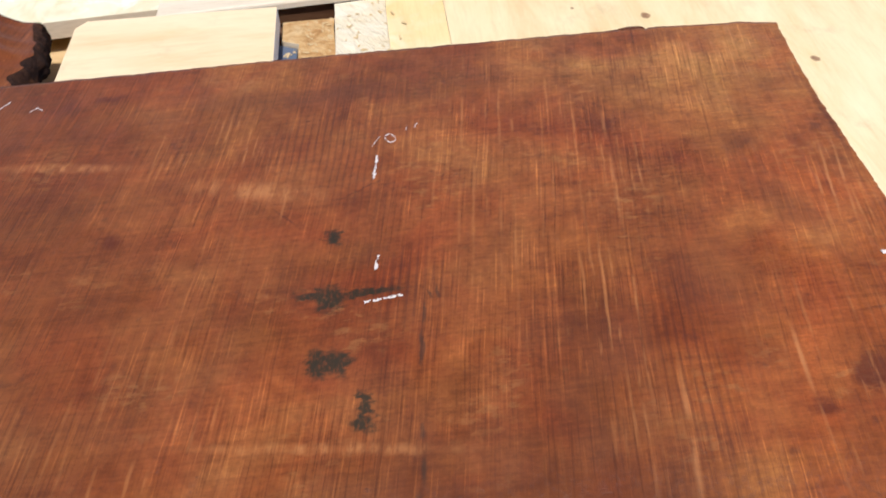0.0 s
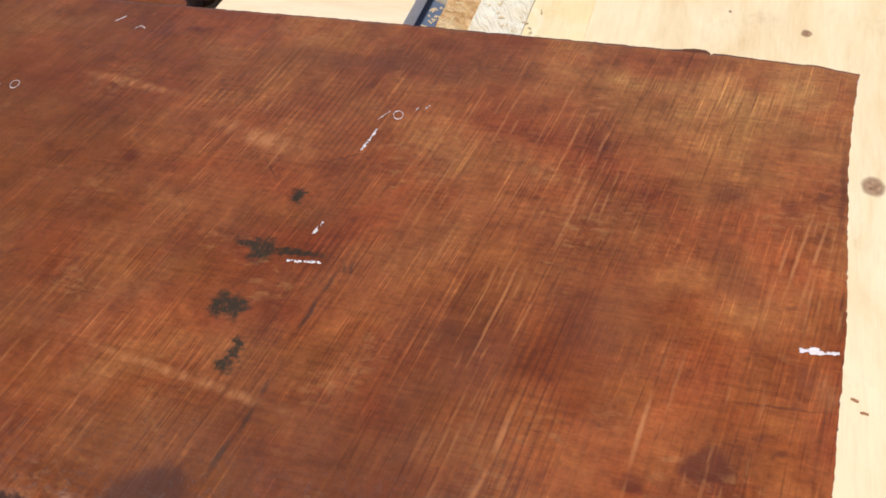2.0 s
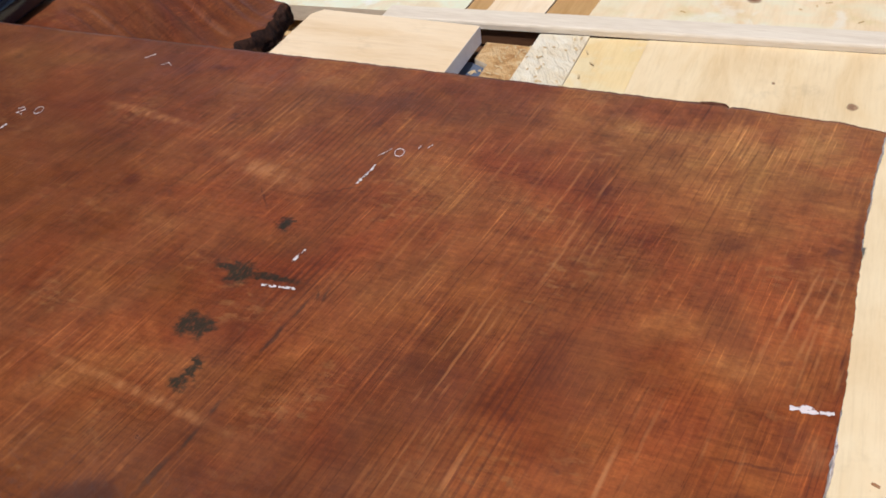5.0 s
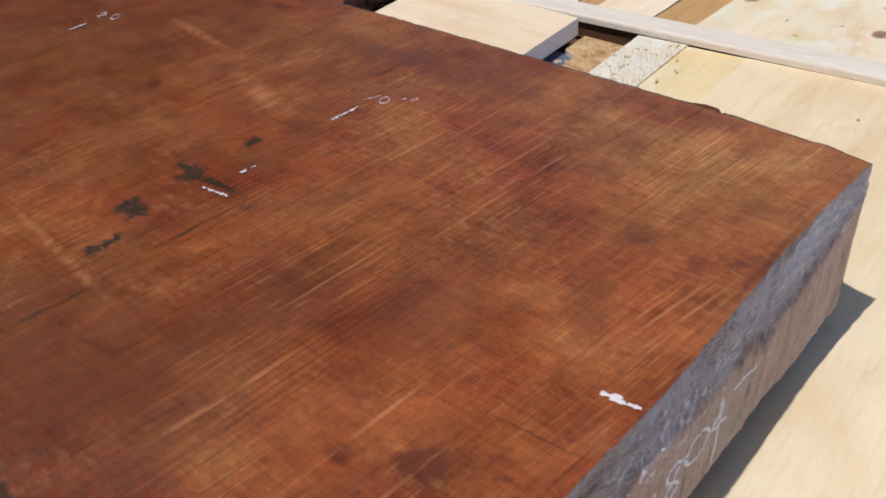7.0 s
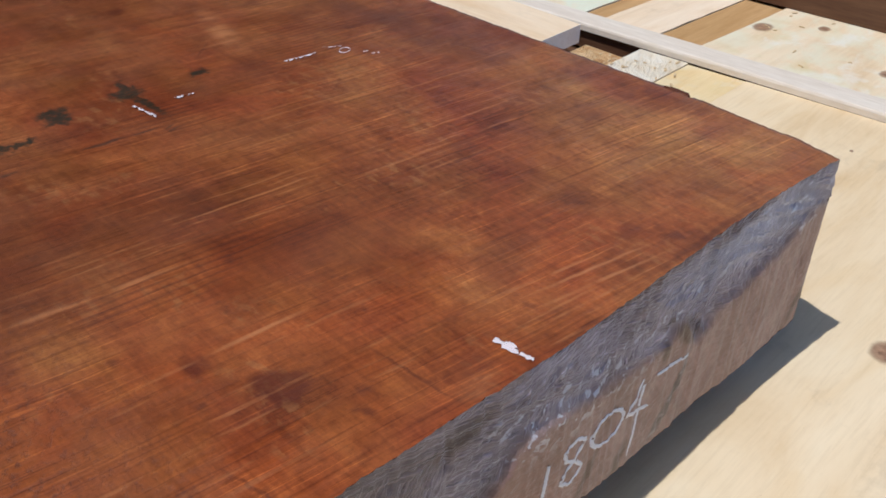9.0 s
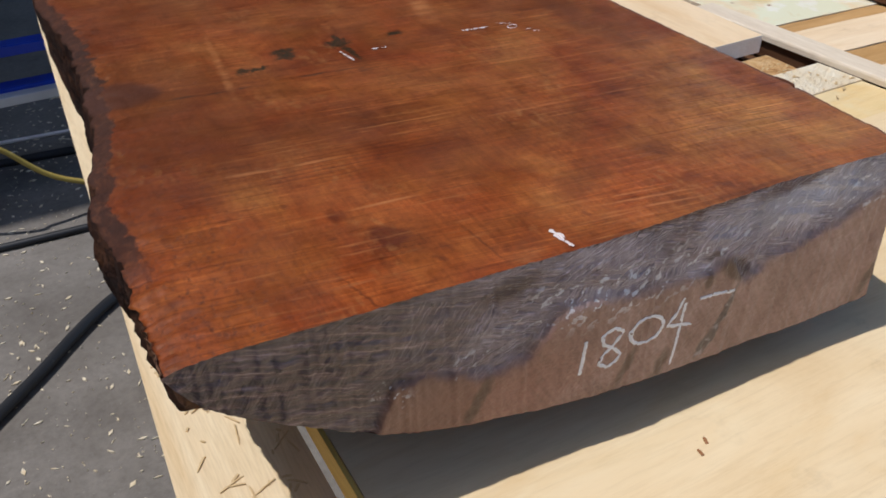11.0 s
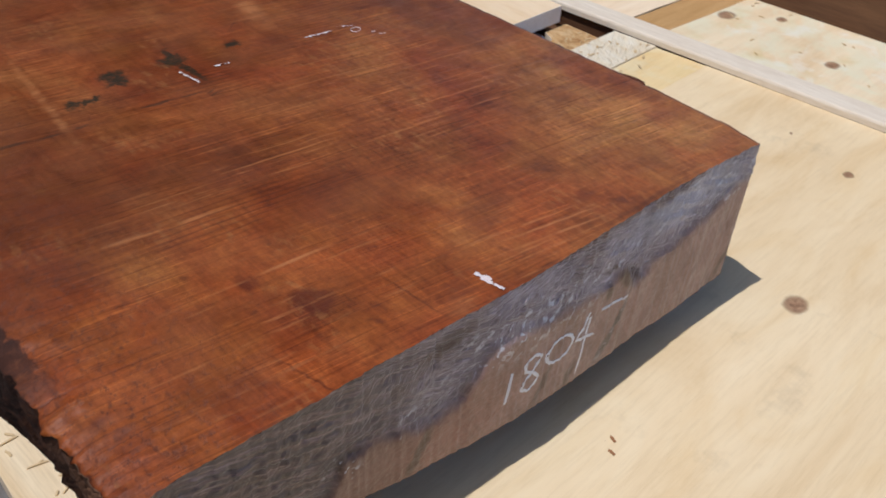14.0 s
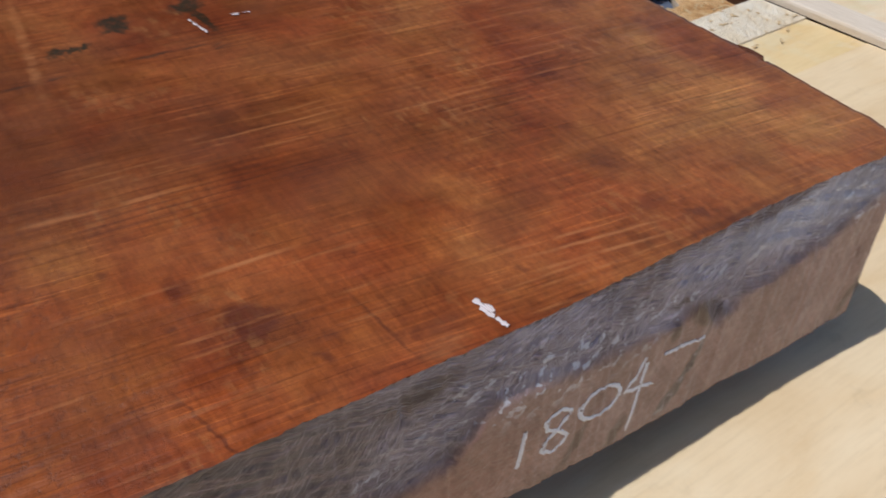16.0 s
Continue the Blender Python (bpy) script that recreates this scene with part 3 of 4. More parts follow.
# ---- builders ----
def link_mesh(name, bm, material, parent=None, label="", smooth=True):
    me = bpy.data.meshes.new(name)
    bm.normal_update()
    bm.to_mesh(me)
    bm.free()
    for m in material if isinstance(material, (list, tuple)) else [material]:
        me.materials.append(m)
    if smooth:
        for p in me.polygons:
            p.use_smooth = True
    ob = new(name, me)
    if parent:
        ob.parent = parent
    if label:
        ob["label"] = label
    return ob


def part(name, bm, material, parent, label="", smooth=False):
    return link_mesh(name, bm, material, parent, label, smooth)


def lerp(table, v):
    """Value of a table of (key, value) rows at v."""
    if v <= table[0][0]:
        return table[0][1]
    for (a, p), (b, q) in zip(table, table[1:]):
        if v <= b:
            f = (v - a) / (b - a)
            f = f * f * (3 - 2 * f)
            return p + (q - p) * f
    return table[-1][1]


def along(table, v):
    """Value of a table at v, with straight lines between the rows."""
    for (a, p), (b, q) in zip(table, table[1:]):
        if v <= b:
            return p + (q - p) * (max(v, a) - a) / (b - a)
    return table[-1][1]


def fbm(x, y, z=0.0, octaves=4):
    return noise.fractal(Vector((x, y, z)), 0.8, 2.0, octaves)


def prism(bm, corners, z0, z1, bevel=0.0012, jitter=0.0):
    """A board from its corners in plan, with softened edges."""
    rnd = random.Random(len(corners) * 7 + int(abs(corners[0][0]) * 1000))
    pts = []
    for (ax, ay), (bx, by) in zip(corners, corners[1:] + corners[:1]):
        n = max(1, int(math.hypot(bx - ax, by - ay) / 0.02)) if jitter else 1
        for i in range(n):
            f = i / n
            j = jitter if i else 0.0
            pts.append((ax + (bx - ax) * f + rnd.uniform(-j, j), ay + (by - ay) * f + rnd.uniform(-j, j)))
    face = bm.faces.new([bm.verts.new((x, y, z0)) for x, y in pts])
    if face.normal.z > 0 or face.calc_area() >= 0:
        face.normal_update()
    if face.normal.z > 0:
        face.normal_flip()
    up = bmesh.ops.extrude_face_region(bm, geom=[face])
    bmesh.ops.translate(bm, verts=[v for v in up["geom"] if isinstance(v, bmesh.types.BMVert)], vec=(0, 0, z1 - z0))
    bmesh.ops.recalc_face_normals(bm, faces=bm.faces[:])
    if bevel:
        edges = [e for e in bm.edges if abs(e.verts[0].co.z - z1) < 1e-6 and abs(e.verts[1].co.z - z1) < 1e-6]
        bmesh.ops.bevel(bm, geom=edges, offset=bevel, segments=2, affect="EDGES", profile=0.5)


def box(bm, x0, x1, y0, y1, z0, z1, bevel=0.002):
    m = Matrix.Translation(((x0 + x1) / 2, (y0 + y1) / 2, (z0 + z1) / 2)) @ Matrix.Diagonal((x1 - x0, y1 - y0, z1 - z0, 1))
    r = bmesh.ops.create_cube(bm, size=1.0, matrix=m)
    if bevel:
        es = list({e for v in r["verts"] for e in v.link_edges})
        bmesh.ops.bevel(bm, geom=es, offset=bevel, segments=2, affect="EDGES", profile=0.5)


def tube(bm, points, radius, sides=10, flat=1.0):
    """A round bar or hose through points."""
    pts = [Vector(p) for p in points]
    rings = []
    for i, p in enumerate(pts):
        d = (pts[min(i + 1, len(pts) - 1)] - pts[max(i - 1, 0)]).normalized()
        a = d.cross(Vector((0, 0, 1)) if abs(d.z) < 0.9 else Vector((1, 0, 0))).normalized()
        b = a.cross(d)
        rings.append([bm.verts.new(p + radius * (math.cos(2 * math.pi * k / sides) * a + flat * math.sin(2 * math.pi * k / sides) * b)) for k in range(sides)])
    for r, s in zip(rings, rings[1:]):
        for k in range(sides):
            bm.faces.new((r[k], r[(k + 1) % sides], s[(k + 1) % sides], s[k]))
    bm.faces.new(rings[0][::-1])
    bm.faces.new(rings[-1])
    bmesh.ops.recalc_face_normals(bm, faces=bm.faces[:])


# ---- ground, and unseen walls and roofs ----
bm = bmesh.new()
bmesh.ops.create_grid(bm, x_segments=40, y_segments=40, size=40)
tagged(link_mesh("floor", bm, M_CONCRETE), "grey dusty concrete floor strewn with wood chips", "floor", kind="structure")

# unseen wall, added to close the back and keep it dark
bm = bmesh.new()
for i in range(30):
    box(bm, -4.0 + i * 0.27, -3.735 + i * 0.27, 4.6, 4.63, 0.0, 4.2, 0.004)
tagged(link_mesh("wall_north", bm, M_UNSEEN_DARK, smooth=False), "unseen dark board wall added behind the workbench", "wall", kind="structure")
# unseen roof; its front edge sets where the floor falls into shade
bm = bmesh.new()
box(bm, -4.2, 4.2, 2.20, 4.8, 4.2, 4.3, 0.01)
tagged(link_mesh("ceiling", bm, M_UNSEEN_DARK, smooth=False), "unseen dark roof added to shade the floor at the back", "ceiling", kind="structure")
# unseen roof, added to cut the sky light from overhead
bm = bmesh.new()
box(bm, 0.45, 2.3, -1.6, 2.19, 3.0, 3.1, 0.01)
tagged(link_mesh("roof_sky_blocker", bm, M_UNSEEN_DARK, smooth=False), "unseen dark roof added to block sky above the workbench", "ceiling", kind="structure")

# unseen wall, added to stop ground bounce and low light from the front
bm = bmesh.new()
for i in range(8):
    box(bm, -1.95 + i * 0.27, -1.685 + i * 0.27, -1.03, -1.00, 0.0, 1.35, 0.004)
tagged(link_mesh("light_block_south", bm, M_UNSEEN_DARK, smooth=False), "unseen dark board wall added to block light from the front", "wall", kind="structure")
# unseen wall, added to darken the shade under the slab's overhang
bm = bmesh.new()
for i in range(9):
    box(bm, -1.98, -1.95, -1.00 + i * 0.27, -0.735 + i * 0.27, 0.0, 3.3, 0.004)
tagged(link_mesh("light_block_west", bm, M_UNSEEN_DARK, smooth=False), "unseen dark board wall added to block the western sky", "wall", kind="structure")

# ---- the large slab ----
LEFT = [(0.0, 0.000), (0.05, 0.001), (0.083, 0.003), (0.127, 0.001), (0.16, 0.001), (0.19, 0.006), (0.224, 0.012), (0.26, 0.018), (0.30, 0.023), (0.34, 0.023), (0.38, 0.026), (0.5, 0.020), (0.7, 0.03), (1.25, 0.02)]
RIGHT = [(0.0, 0.388), (0.03, 0.392), (0.10, 0.395), (0.30, 0.395), (0.45, 0.393), (0.6, 0.392), (1.25, 0.39)]
END = [(0.0, 0.026), (0.07, 0.021), (0.14, 0.017), (0.20, 0.0125), (0.26, 0.0120), (0.31, 0.0110), (0.35, 0.008), (0.40, 0.003)]
UNDER = [(0.0, 0.921), (0.006, 0.911), (0.013, 0.900), (0.031, 0.886), (0.047, 0.876), (0.067, 0.863), (0.099, 0.850), (0.131, 0.842), (0.171, 0.835), (0.215, 0.830), (0.263, 0.826), (0.321, 0.824), (0.385, 0.824), (0.41, 0.830)]
LIP = [(0.0, 0.780), (0.05, 0.830), (0.078, 0.850), (0.087, 0.870), (0.091, 0.880), (0.106, 0.882), (0.120, 0.876), (0.136, 0.869), (0.158, 0.871), (0.166, 0.882), (0.174, 0.893), (0.184, 0.895), (0.221, 0.888), (0.264, 0.885), (0.276, 0.889), (0.291, 0.872), (0.307, 0.880), (0.347, 0.888), (0.382, 0.902), (0.41, 0.906)]


def left_edge(y):
    return lerp(LEFT, y) + (0.0026 * fbm(y * 70, 1.7) + 0.0012 * fbm(y * 260, 4.7) + 0.0025 * fbm(y * 18, 5.1) + 0.006 * math.exp(-((y - 0.312) / 0.004) ** 2) + 0.005 * math.exp(-((y - 0.352) / 0.003) ** 2)) * min(1, y / 0.05)


def right_edge(y):
    return lerp(RIGHT, y) + 0.0007 * fbm(y * 90, 8.3) - (0.0022 if 0.086 < y < 0.090 else 0.0)


def end_edge(x):
    return along(END, x) + 0.0006 * fbm(x * 130, 3.3) + 0.0006 * fbm(x * 420, 7.1)


def under(x, y):
    fall = min(1.0, max(0.0, (y - 0.025) / 0.050))
    return max(BENCH, along(UNDER, x) - 0.03 * min(1.0, max(0.0, y - 0.02) / 0.30) - 0.055 * fall * math.exp(-max(0.0, x) / 0.038))


def end_relief(x, z):
    """How far the sawn end stands back (+) or forward (-) of its upper edge, and 1 where it is smooth."""
    smooth = 1.0 / (1.0 + math.exp((z - lerp(LIP, x) - 0.002 * fbm(x * 60, z * 60, 2.0)) / 0.0012))
    rough = 0.0007 * fbm(x * 130, z * 130, 0.5) + 0.0008 * fbm(x * 60 + z * 190, z * 40, 4.0) + 0.0006 * fbm(x * 300 - z * 200, z * 260, 8.0, 2)
    fall = min(1.0, max(0.0, (TOP - z) / 0.012))
    y = -0.0030 * smooth * min(1.0, max(0.0, (0.392 - x) / 0.05)) + fall * (rough * (1 - 0.85 * smooth)) + 0.0006 * fbm(x * 25, z * 25, 9.0)
    return y * min(1.0, (TOP - z) / 0.004 if z > TOP - 0.004 else 1.0), smooth


def waney_bulge(y):
    return 0.0045 * math.exp(-((y - 0.17) / 0.06) ** 2) + 0.005 * math.exp(-((y - 0.29) / 0.07) ** 2) + 0.0015


def build_slab():
    base = new("wood_slab")
    tagged(base, "thick red-brown rough-sawn wood slab with waney edge", "wood slab")
    rows_y = [0.0]
    while rows_y[-1] < 1.25:
        rows_y.append(rows_y[-1] + (0.0022 if rows_y[-1] < 0.45 else 0.012))
    n_top, n_right, n_under, n_left = 150, 12, 46, 16
    bm = bmesh.new()
    rim_layer = bm.verts.layers.float.new("rim")
    loops = []
    for r, yy in enumerate(rows_y):
        ring = []
        blend = max(0.0, 1.0 - yy / 0.06)
        xl, xr = left_edge(yy), right_edge(yy)
        sag = lambda x: end_edge(x) * blend
        for i in range(n_top + 1):
            u = i / n_top
            x = xl + (xr - xl) * u
            y = yy + sag(x)
            edge = max(0.0, 1.0 - (x - xl) / 0.035)
            z = TOP + 0.0003 * fbm(x * 40, y * 400) + edge * (0.0011 * fbm(x * 230, y * 230, 3) + 0.0012 * fbm(x * 150, y * 110, 6) - 0.0035 * edge ** 3)
            if blend > 0.98:
                z = TOP - 0.0035 * edge ** 4
            ring.append((x, y, z))
        xb = xr + 0.004
        zb = under(xb, yy)
        for i in range(1, n_right):
            f = i / n_right
            x = xr + (xb - xr) * f + 0.0008 * fbm(yy * 50, f * 5, 6)
            y = yy + sag(x)
            z = TOP + (zb - TOP) * f
            if r == 0:
                y += end_relief(min(x, 0.40), z)[0]
            ring.append((x, y, z))
        for i in range(n_under + 1):
            x = xb + (xl + 0.009 - xb) * i / n_under
            z = under(x, yy)
            y = yy + sag(x)
            if r == 0:
                y += end_relief(x, z)[0]
            ring.append((x, y, z))
        foot = 0.009
        z_low = under(xl + foot, yy)
        for i in range(1, n_left):
            f = i / n_left
            out = math.sin(math.pi * f) * waney_bulge(yy) * min(1.0, yy / 0.03)
            x = xl + foot * (1 - f) - out + (0.0022 * fbm(yy * 75, f * 6, 7) + 0.0018 * fbm(yy * 190, f * 16, 1) + 0.0016 * fbm(yy * 420, f * 40, 3, 3)) * min(1.0, yy / 0.02) * math.sin(math.pi * f)
            z = z_low + (TOP - z_low) * f
            ring.append((x, yy + sag(max(x, 0)), z))
        verts = [bm.verts.new(p) for p in ring]
        for k, v in enumerate(verts):
            v[rim_layer] = max(0.0, 1.0 - (v.co.x - xl) / 0.014) if k <= n_top else 0.0
        loops.append(verts)
    n = len(loops[0])
    for a, b in zip(loops, loops[1:]):
        for k in range(n):
            f = bm.faces.new((a[k], a[(k + 1) % n], b[(k + 1) % n], b[k]))
            f.material_index = 0 if k < n_top else 1
    bm.faces.new(loops[-1])
    bmesh.ops.recalc_face_normals(bm, faces=bm.faces[:])
    part("sawn_body", bm, [M_TOP, M_BARK], base, "red-brown sawn faces with dark bark edge", True)

    # the sawn end, seen from the front
    bm = bmesh.new()
    layer = bm.verts.layers.float.new("sawn")
    nx, nz = 300, 70
    grid = []
    xl, xr = left_edge(0.0), right_edge(0.0)
    for i in range(nx + 1):
        u = i / nx
        col = []
        for j in range(nz + 1):
            v = j / nz
            side = xr + 0.004 * v
            x = xl + (side - xl) * u
            zt = TOP - 0.0035 * max(0.0, 1.0 - (x - xl) / 0.035) ** 4
            zb = under(x, 0.0)
            z = zt + (zb - zt) * v
            dy, s = end_relief(x, z)
            vert = bm.verts.new((x, end_edge(x) + dy, z))
            vert[layer] = s
            col.append(vert)
        grid.append(col)
    for a, b in zip(grid, grid[1:]):
        for j in range(nz):
            bm.faces.new((a[j], a[j + 1], b[j + 1], b[j]))
    part("sawn_end", bm, M_END, base, "greyish chainsawn end grain with white sealer flecks", True)
    return base


slab = build_slab()


def ribbon(points, width, name, label, on_top=True):
    """A chalk stroke lying on the slab's upper face (x, y) or on its sawn end (x, z)."""
    bm = bmesh.new()
    rnd = random.Random(int(points[0][0] * 1e5))
    fine = []
    for (ax, ay), (bx, by) in zip(points, points[1:]):
        k = max(2, int(math.hypot(bx - ax, by - ay) / 0.0010))
        fine += [(ax + (bx - ax) * i / k, ay + (by - ay) * i / k) for i in range(k)]
    fine.append(points[-1])
    rows = []
    for i, (x, y) in enumerate(fine):
        a, b = fine[max(i - 1, 0)], fine[min(i + 1, len(fine) - 1)]
        d = Vector((b[0] - a[0], b[1] - a[1])).normalized()
        side = Vector((-d.y, d.x)) * width * 0.5 * (rnd.uniform(0.35, 1.3) if on_top else rnd.uniform(0.7, 1.2))
        row = []
        for f in (1, 0.35, -0.35, -1):
            px, py = x + side.x * f, y + side.y * f
            lift = (0.0007 if abs(f) < 0.9 else 0.0003) if on_top else (0.0004 if abs(f) < 0.9 else 0.0001)
            if on_top:
                row.append(bm.verts.new((px, py, TOP + lift + 0.0003)))
            else:
                row.append(bm.verts.new((px, end_edge(px) + end_relief(px, py)[0] - lift, py)))
        rows.append(row)
    for a, b in zip(rows, rows[1:]):
        for k in range(3):
            if rnd.random() > (0.32 if on_top and name != "chalk_dab" else 0.03):
                bm.faces.new((a[k], b[k], b[k + 1], a[k + 1]))
    bmesh.ops.recalc_face_normals(bm, faces=bm.faces[:])
    return part(name, bm, M_CHALK if on_top else M_CHALK_END, slab, label, True)


def ring_points(cx, cy, rx, ry, turn=0, n=20, a0=0, a1=360):
    c, s = math.cos(radians(turn)), math.sin(radians(turn))
    out = []
    for i in range(n + 1):
        a = radians(a0 + (a1 - a0) * i / n)
        x, y = rx * math.cos(a), ry * math.sin(a)
        out.append((cx + x * c - y * s, cy + x * s + y * c))
    return out


CHALK = "white chalk tick mark"
ribbon([(0.268, 0.2685), (0.288, 0.2655)], 0.0019, "chalk_tick", CHALK)
ribbon([(0.2955, 0.2685), (0.305, 0.2635)], 0.0007, "chalk_numeral", "white chalk numeral 1")
ribbon(ring_points(0.3025, 0.2575, 0.0038, 0.0028, 20), 0.0007, "chalk_numeral", "white chalk numeral 0")
ribbon([(0.3085, 0.2485), (0.3125, 0.2475)], 0.0007, "chalk_inch_mark", "white chalk inch mark")
ribbon([(0.3105, 0.2435), (0.3145, 0.2415)], 0.0007, "chalk_inch_mark", "white chalk inch mark")
ribbon([(0.255, 0.5285), (0.268, 0.5275)], 0.0013, "chalk_tick", CHALK)
ribbon([(0.2855, 0.534), (0.2885, 0.531), (0.286, 0.528), (0.281, 0.5315), (0.2805, 0.526)], 0.0006, "chalk_numeral", "white chalk numeral 2")
ribbon(ring_points(0.2875, 0.5175, 0.0042, 0.0030, 20), 0.0006, "chalk_numeral", "white chalk numeral 0")
ribbon([(0.366, 0.489), (0.373, 0.484)], 0.0006, "chalk_scribble", "faint white chalk scribble")
ribbon([(0.360, 0.470), (0.364, 0.466), (0.361, 0.462)], 0.0006, "chalk_scribble", "faint white chalk scribble")
ribbon([(0.2005, 0.2705), (0.2105, 0.2685)], 0.0019, "chalk_tick", CHALK)
ribbon([(0.181, 0.2765), (0.1835, 0.2585)], 0.0018, "chalk_tick", CHALK)
ribbon([(0.1798, 0.0322), (0.1801, 0.0300), (0.1806, 0.0285)], 0.0022, "chalk_dab", "thick white chalk dab")
for k in range(5):
    ribbon([(0.1788 + 0.0009 * k, 0.0290 - 0.0006 * abs(k - 2)), (0.1792 + 0.0008 * k, 0.0252), (0.1797 + 0.0006 * k, 0.0215 + 0.0008 * abs(k - 1))], 0.0010, "chalk_dab", "thick white chalk dab")
ribbon([(0.1808, 0.0212), (0.1812, 0.0180), (0.1818, 0.0160)], 0.0021, "chalk_dab", "thick white chalk dab")
W = 0.0021
ribbon([(0.1892, 0.8715), (0.1872, 0.8500)], W, "chalk_digit", "white chalk digit 1", False)
ribbon([(0.2115, 0.8690), (0.2055, 0.8730), (0.1985, 0.8705), (0.1995, 0.8650), (0.2060, 0.8605), (0.2110, 0.8545), (0.2085, 0.8500), (0.2030, 0.8490), (0.1978, 0.8530), (0.2000, 0.8580), (0.2075, 0.8635), (0.2115, 0.8690)], W, "chalk_digit", "white chalk digit 8", False)
ribbon(ring_points(0.2265, 0.8636, 0.0100, 0.0078, 0, 26, 60, 430), W, "chalk_digit", "white chalk digit 0", False)
ribbon([(0.2492, 0.8752), (0.2460, 0.8690), (0.2398, 0.8605), (0.2565, 0.8555)], W, "chalk_digit", "white chalk digit 4", False)
ribbon([(0.2503, 0.8715), (0.2490, 0.8560), (0.2458, 0.8325)], W, "chalk_digit", "white chalk digit 4", False)
ribbon([(0.2595, 0.8705), (0.2690, 0.8700), (0.2825, 0.8680)], W, "chalk_dash", "white chalk dash", False)

# splinter on the far rim
bm = bmesh.new()
prism(bm, [(0.3945, 0.088), (0.3972, 0.0905), (0.3978, 0.098), (0.3962, 0.105), (0.3945, 0.103)], TOP - 0.0035, TOP + 0.0002, 0.0003)
prism(bm, [(0.3946, 0.104), (0.3966, 0.1052), (0.3958, 0.112), (0.3944, 0.113)], TOP - 0.003, TOP - 0.0004, 0.0003)
part("splinter", bm, M_SPLINTER, slab, "torn dark splinter on the rim")

# ---- the workbench and the sheets on it ----
def board(name, corners, z0, z1, material, label, category, edge=None, bevel=0.0003, jitter=0.0, group=""):
    bm = bmesh.new()
    prism(bm, corners, z0, z1, bevel, jitter)
    mats = [material, edge or M_EDGE]
    for f in bm.faces:
        if abs(f.normal.z) < 0.6:
            f.material_index = 1
    return tagged(link_mesh(name, bm, mats, smooth=False), label, category, group)


LOW = BENCH - 0.018
board("plywood_sheet", [(0.0820, -0.75), (0.765, -0.75), (0.7135, -0.006), (0.7068, 0.10), (0.6985, 0.195), (0.0778, 0.195)], LOW, BENCH, M_PLY, "smooth pale birch plywood sheet with small knots", "plywood")
board("lumber_board", [(-0.0460, -0.75), (0.0790, -0.75), (0.0790, 1.2), (0.0555, 1.2)], 0.732, 0.750, M_STRIP, "sunlit pine board with wavy grain and shavings", "board")
# thin strip added for the plywood's lit edge, with the light in its colour
board("lath", [(0.0787, -0.75), (0.0817, -0.75), (0.0775, 0.19), (0.0745, 0.19)], LOW, BENCH + 0.0008, M_LIT_PLY_EDGE, "thin yellow strip added for the lit plywood edge", "lath", M_LIT_PLY_EDGE)
board("resin_board", [(0.30, 0.1952), (0.6995, 0.1952), (0.6945, 0.2508), (0.30, 0.2508)], LOW, BENCH - 0.001, M_RESIN, "yellow resin-stained plywood strip", "plywood")
board("torn_board", [(0.30, 0.2509), (0.6945, 0.2510), (0.6900, 0.300), (0.30, 0.300)], LOW, BENCH + 0.0004, M_FLAKE, "plywood strip with torn white veneer", "plywood")
board("flakeboard_strip", [(0.30, 0.301), (0.674, 0.301), (0.674, 0.351), (0.640, 0.351), (0.632, 0.3345), (0.30, 0.3325)], LOW - 0.0005, BENCH - 0.006, M_OSB, "orange flakeboard strip covered with chips", "flakeboard", jitter=0.001)
board("metal_plate", [(0.30, 0.3345), (0.629, 0.3365), (0.6375, 0.3520), (0.6375, 0.40), (0.30, 0.40)], LOW - 0.018, BENCH - 0.009, M_STEELBLUE, "blue-grey metal plate strewn with white flakes", "metal plate", M_STEELBLUE)
board("sunken_board", [(0.6745, 0.302), (0.702, 0.302), (0.695, 0.45), (0.6745, 0.45)], LOW - 0.018, LOW - 0.004, M_BEAM, "dark brown board sunk between bench planks", "board", M_BEAM)
board("plywood_offcut", [(0.43, 0.352), (0.664, 0.352), (0.667, 0.528), (0.655, 0.537), (0.43, 0.538)], BENCH - 0.0015, BENCH + 0.0165, M_PLY_OFFCUT, "smooth tan plywood offcut with pale grey edge", "plywood", M_EDGE_PALE)
# batten
def rail_x(y):
    return 0.7128 - 0.070 * y


bm = bmesh.new()
prism(bm, [(rail_x(-0.6), -0.6), (rail_x(-0.6) + 0.029, -0.6), (rail_x(0.47) + 0.029, 0.47), (rail_x(0.47), 0.47)], BENCH + 0.0005, BENCH + 0.0080, 0.0025)
tagged(link_mesh("batten", bm, M_RAIL, smooth=False), "long pale planed wood batten on the bench", "batten")
board("support_strip", [(rail_x(-0.6) + 0.004, -0.6), (rail_x(-0.6) + 0.024, -0.6), (rail_x(0.47) + 0.024, 0.47), (rail_x(0.47) + 0.004, 0.47)], LOW, BENCH, M_BEAM, "dark brown wood strip under a batten", "wood strip", M_BEAM)


def far_plank(y0, y1, material, label, top=0.0):
    x0a, x0b = rail_x(y0) + 0.0295, rail_x(y1) + 0.0295
    board("bench_plank", [(x0a, y0), (1.05, y0 - 0.02), (1.05, y1 - 0.02), (x0b, y1)], LOW, BENCH + top, material, label, "plank", group="planks of the bench top", jitter=0.0006)


far_plank(-0.70, 0.263, M_PLY_STAINED, "large glue-stained plywood panel with brown knots", 0.002)
far_plank(0.264, 0.309, M_TAN, "tan brown bench plank", -0.001)
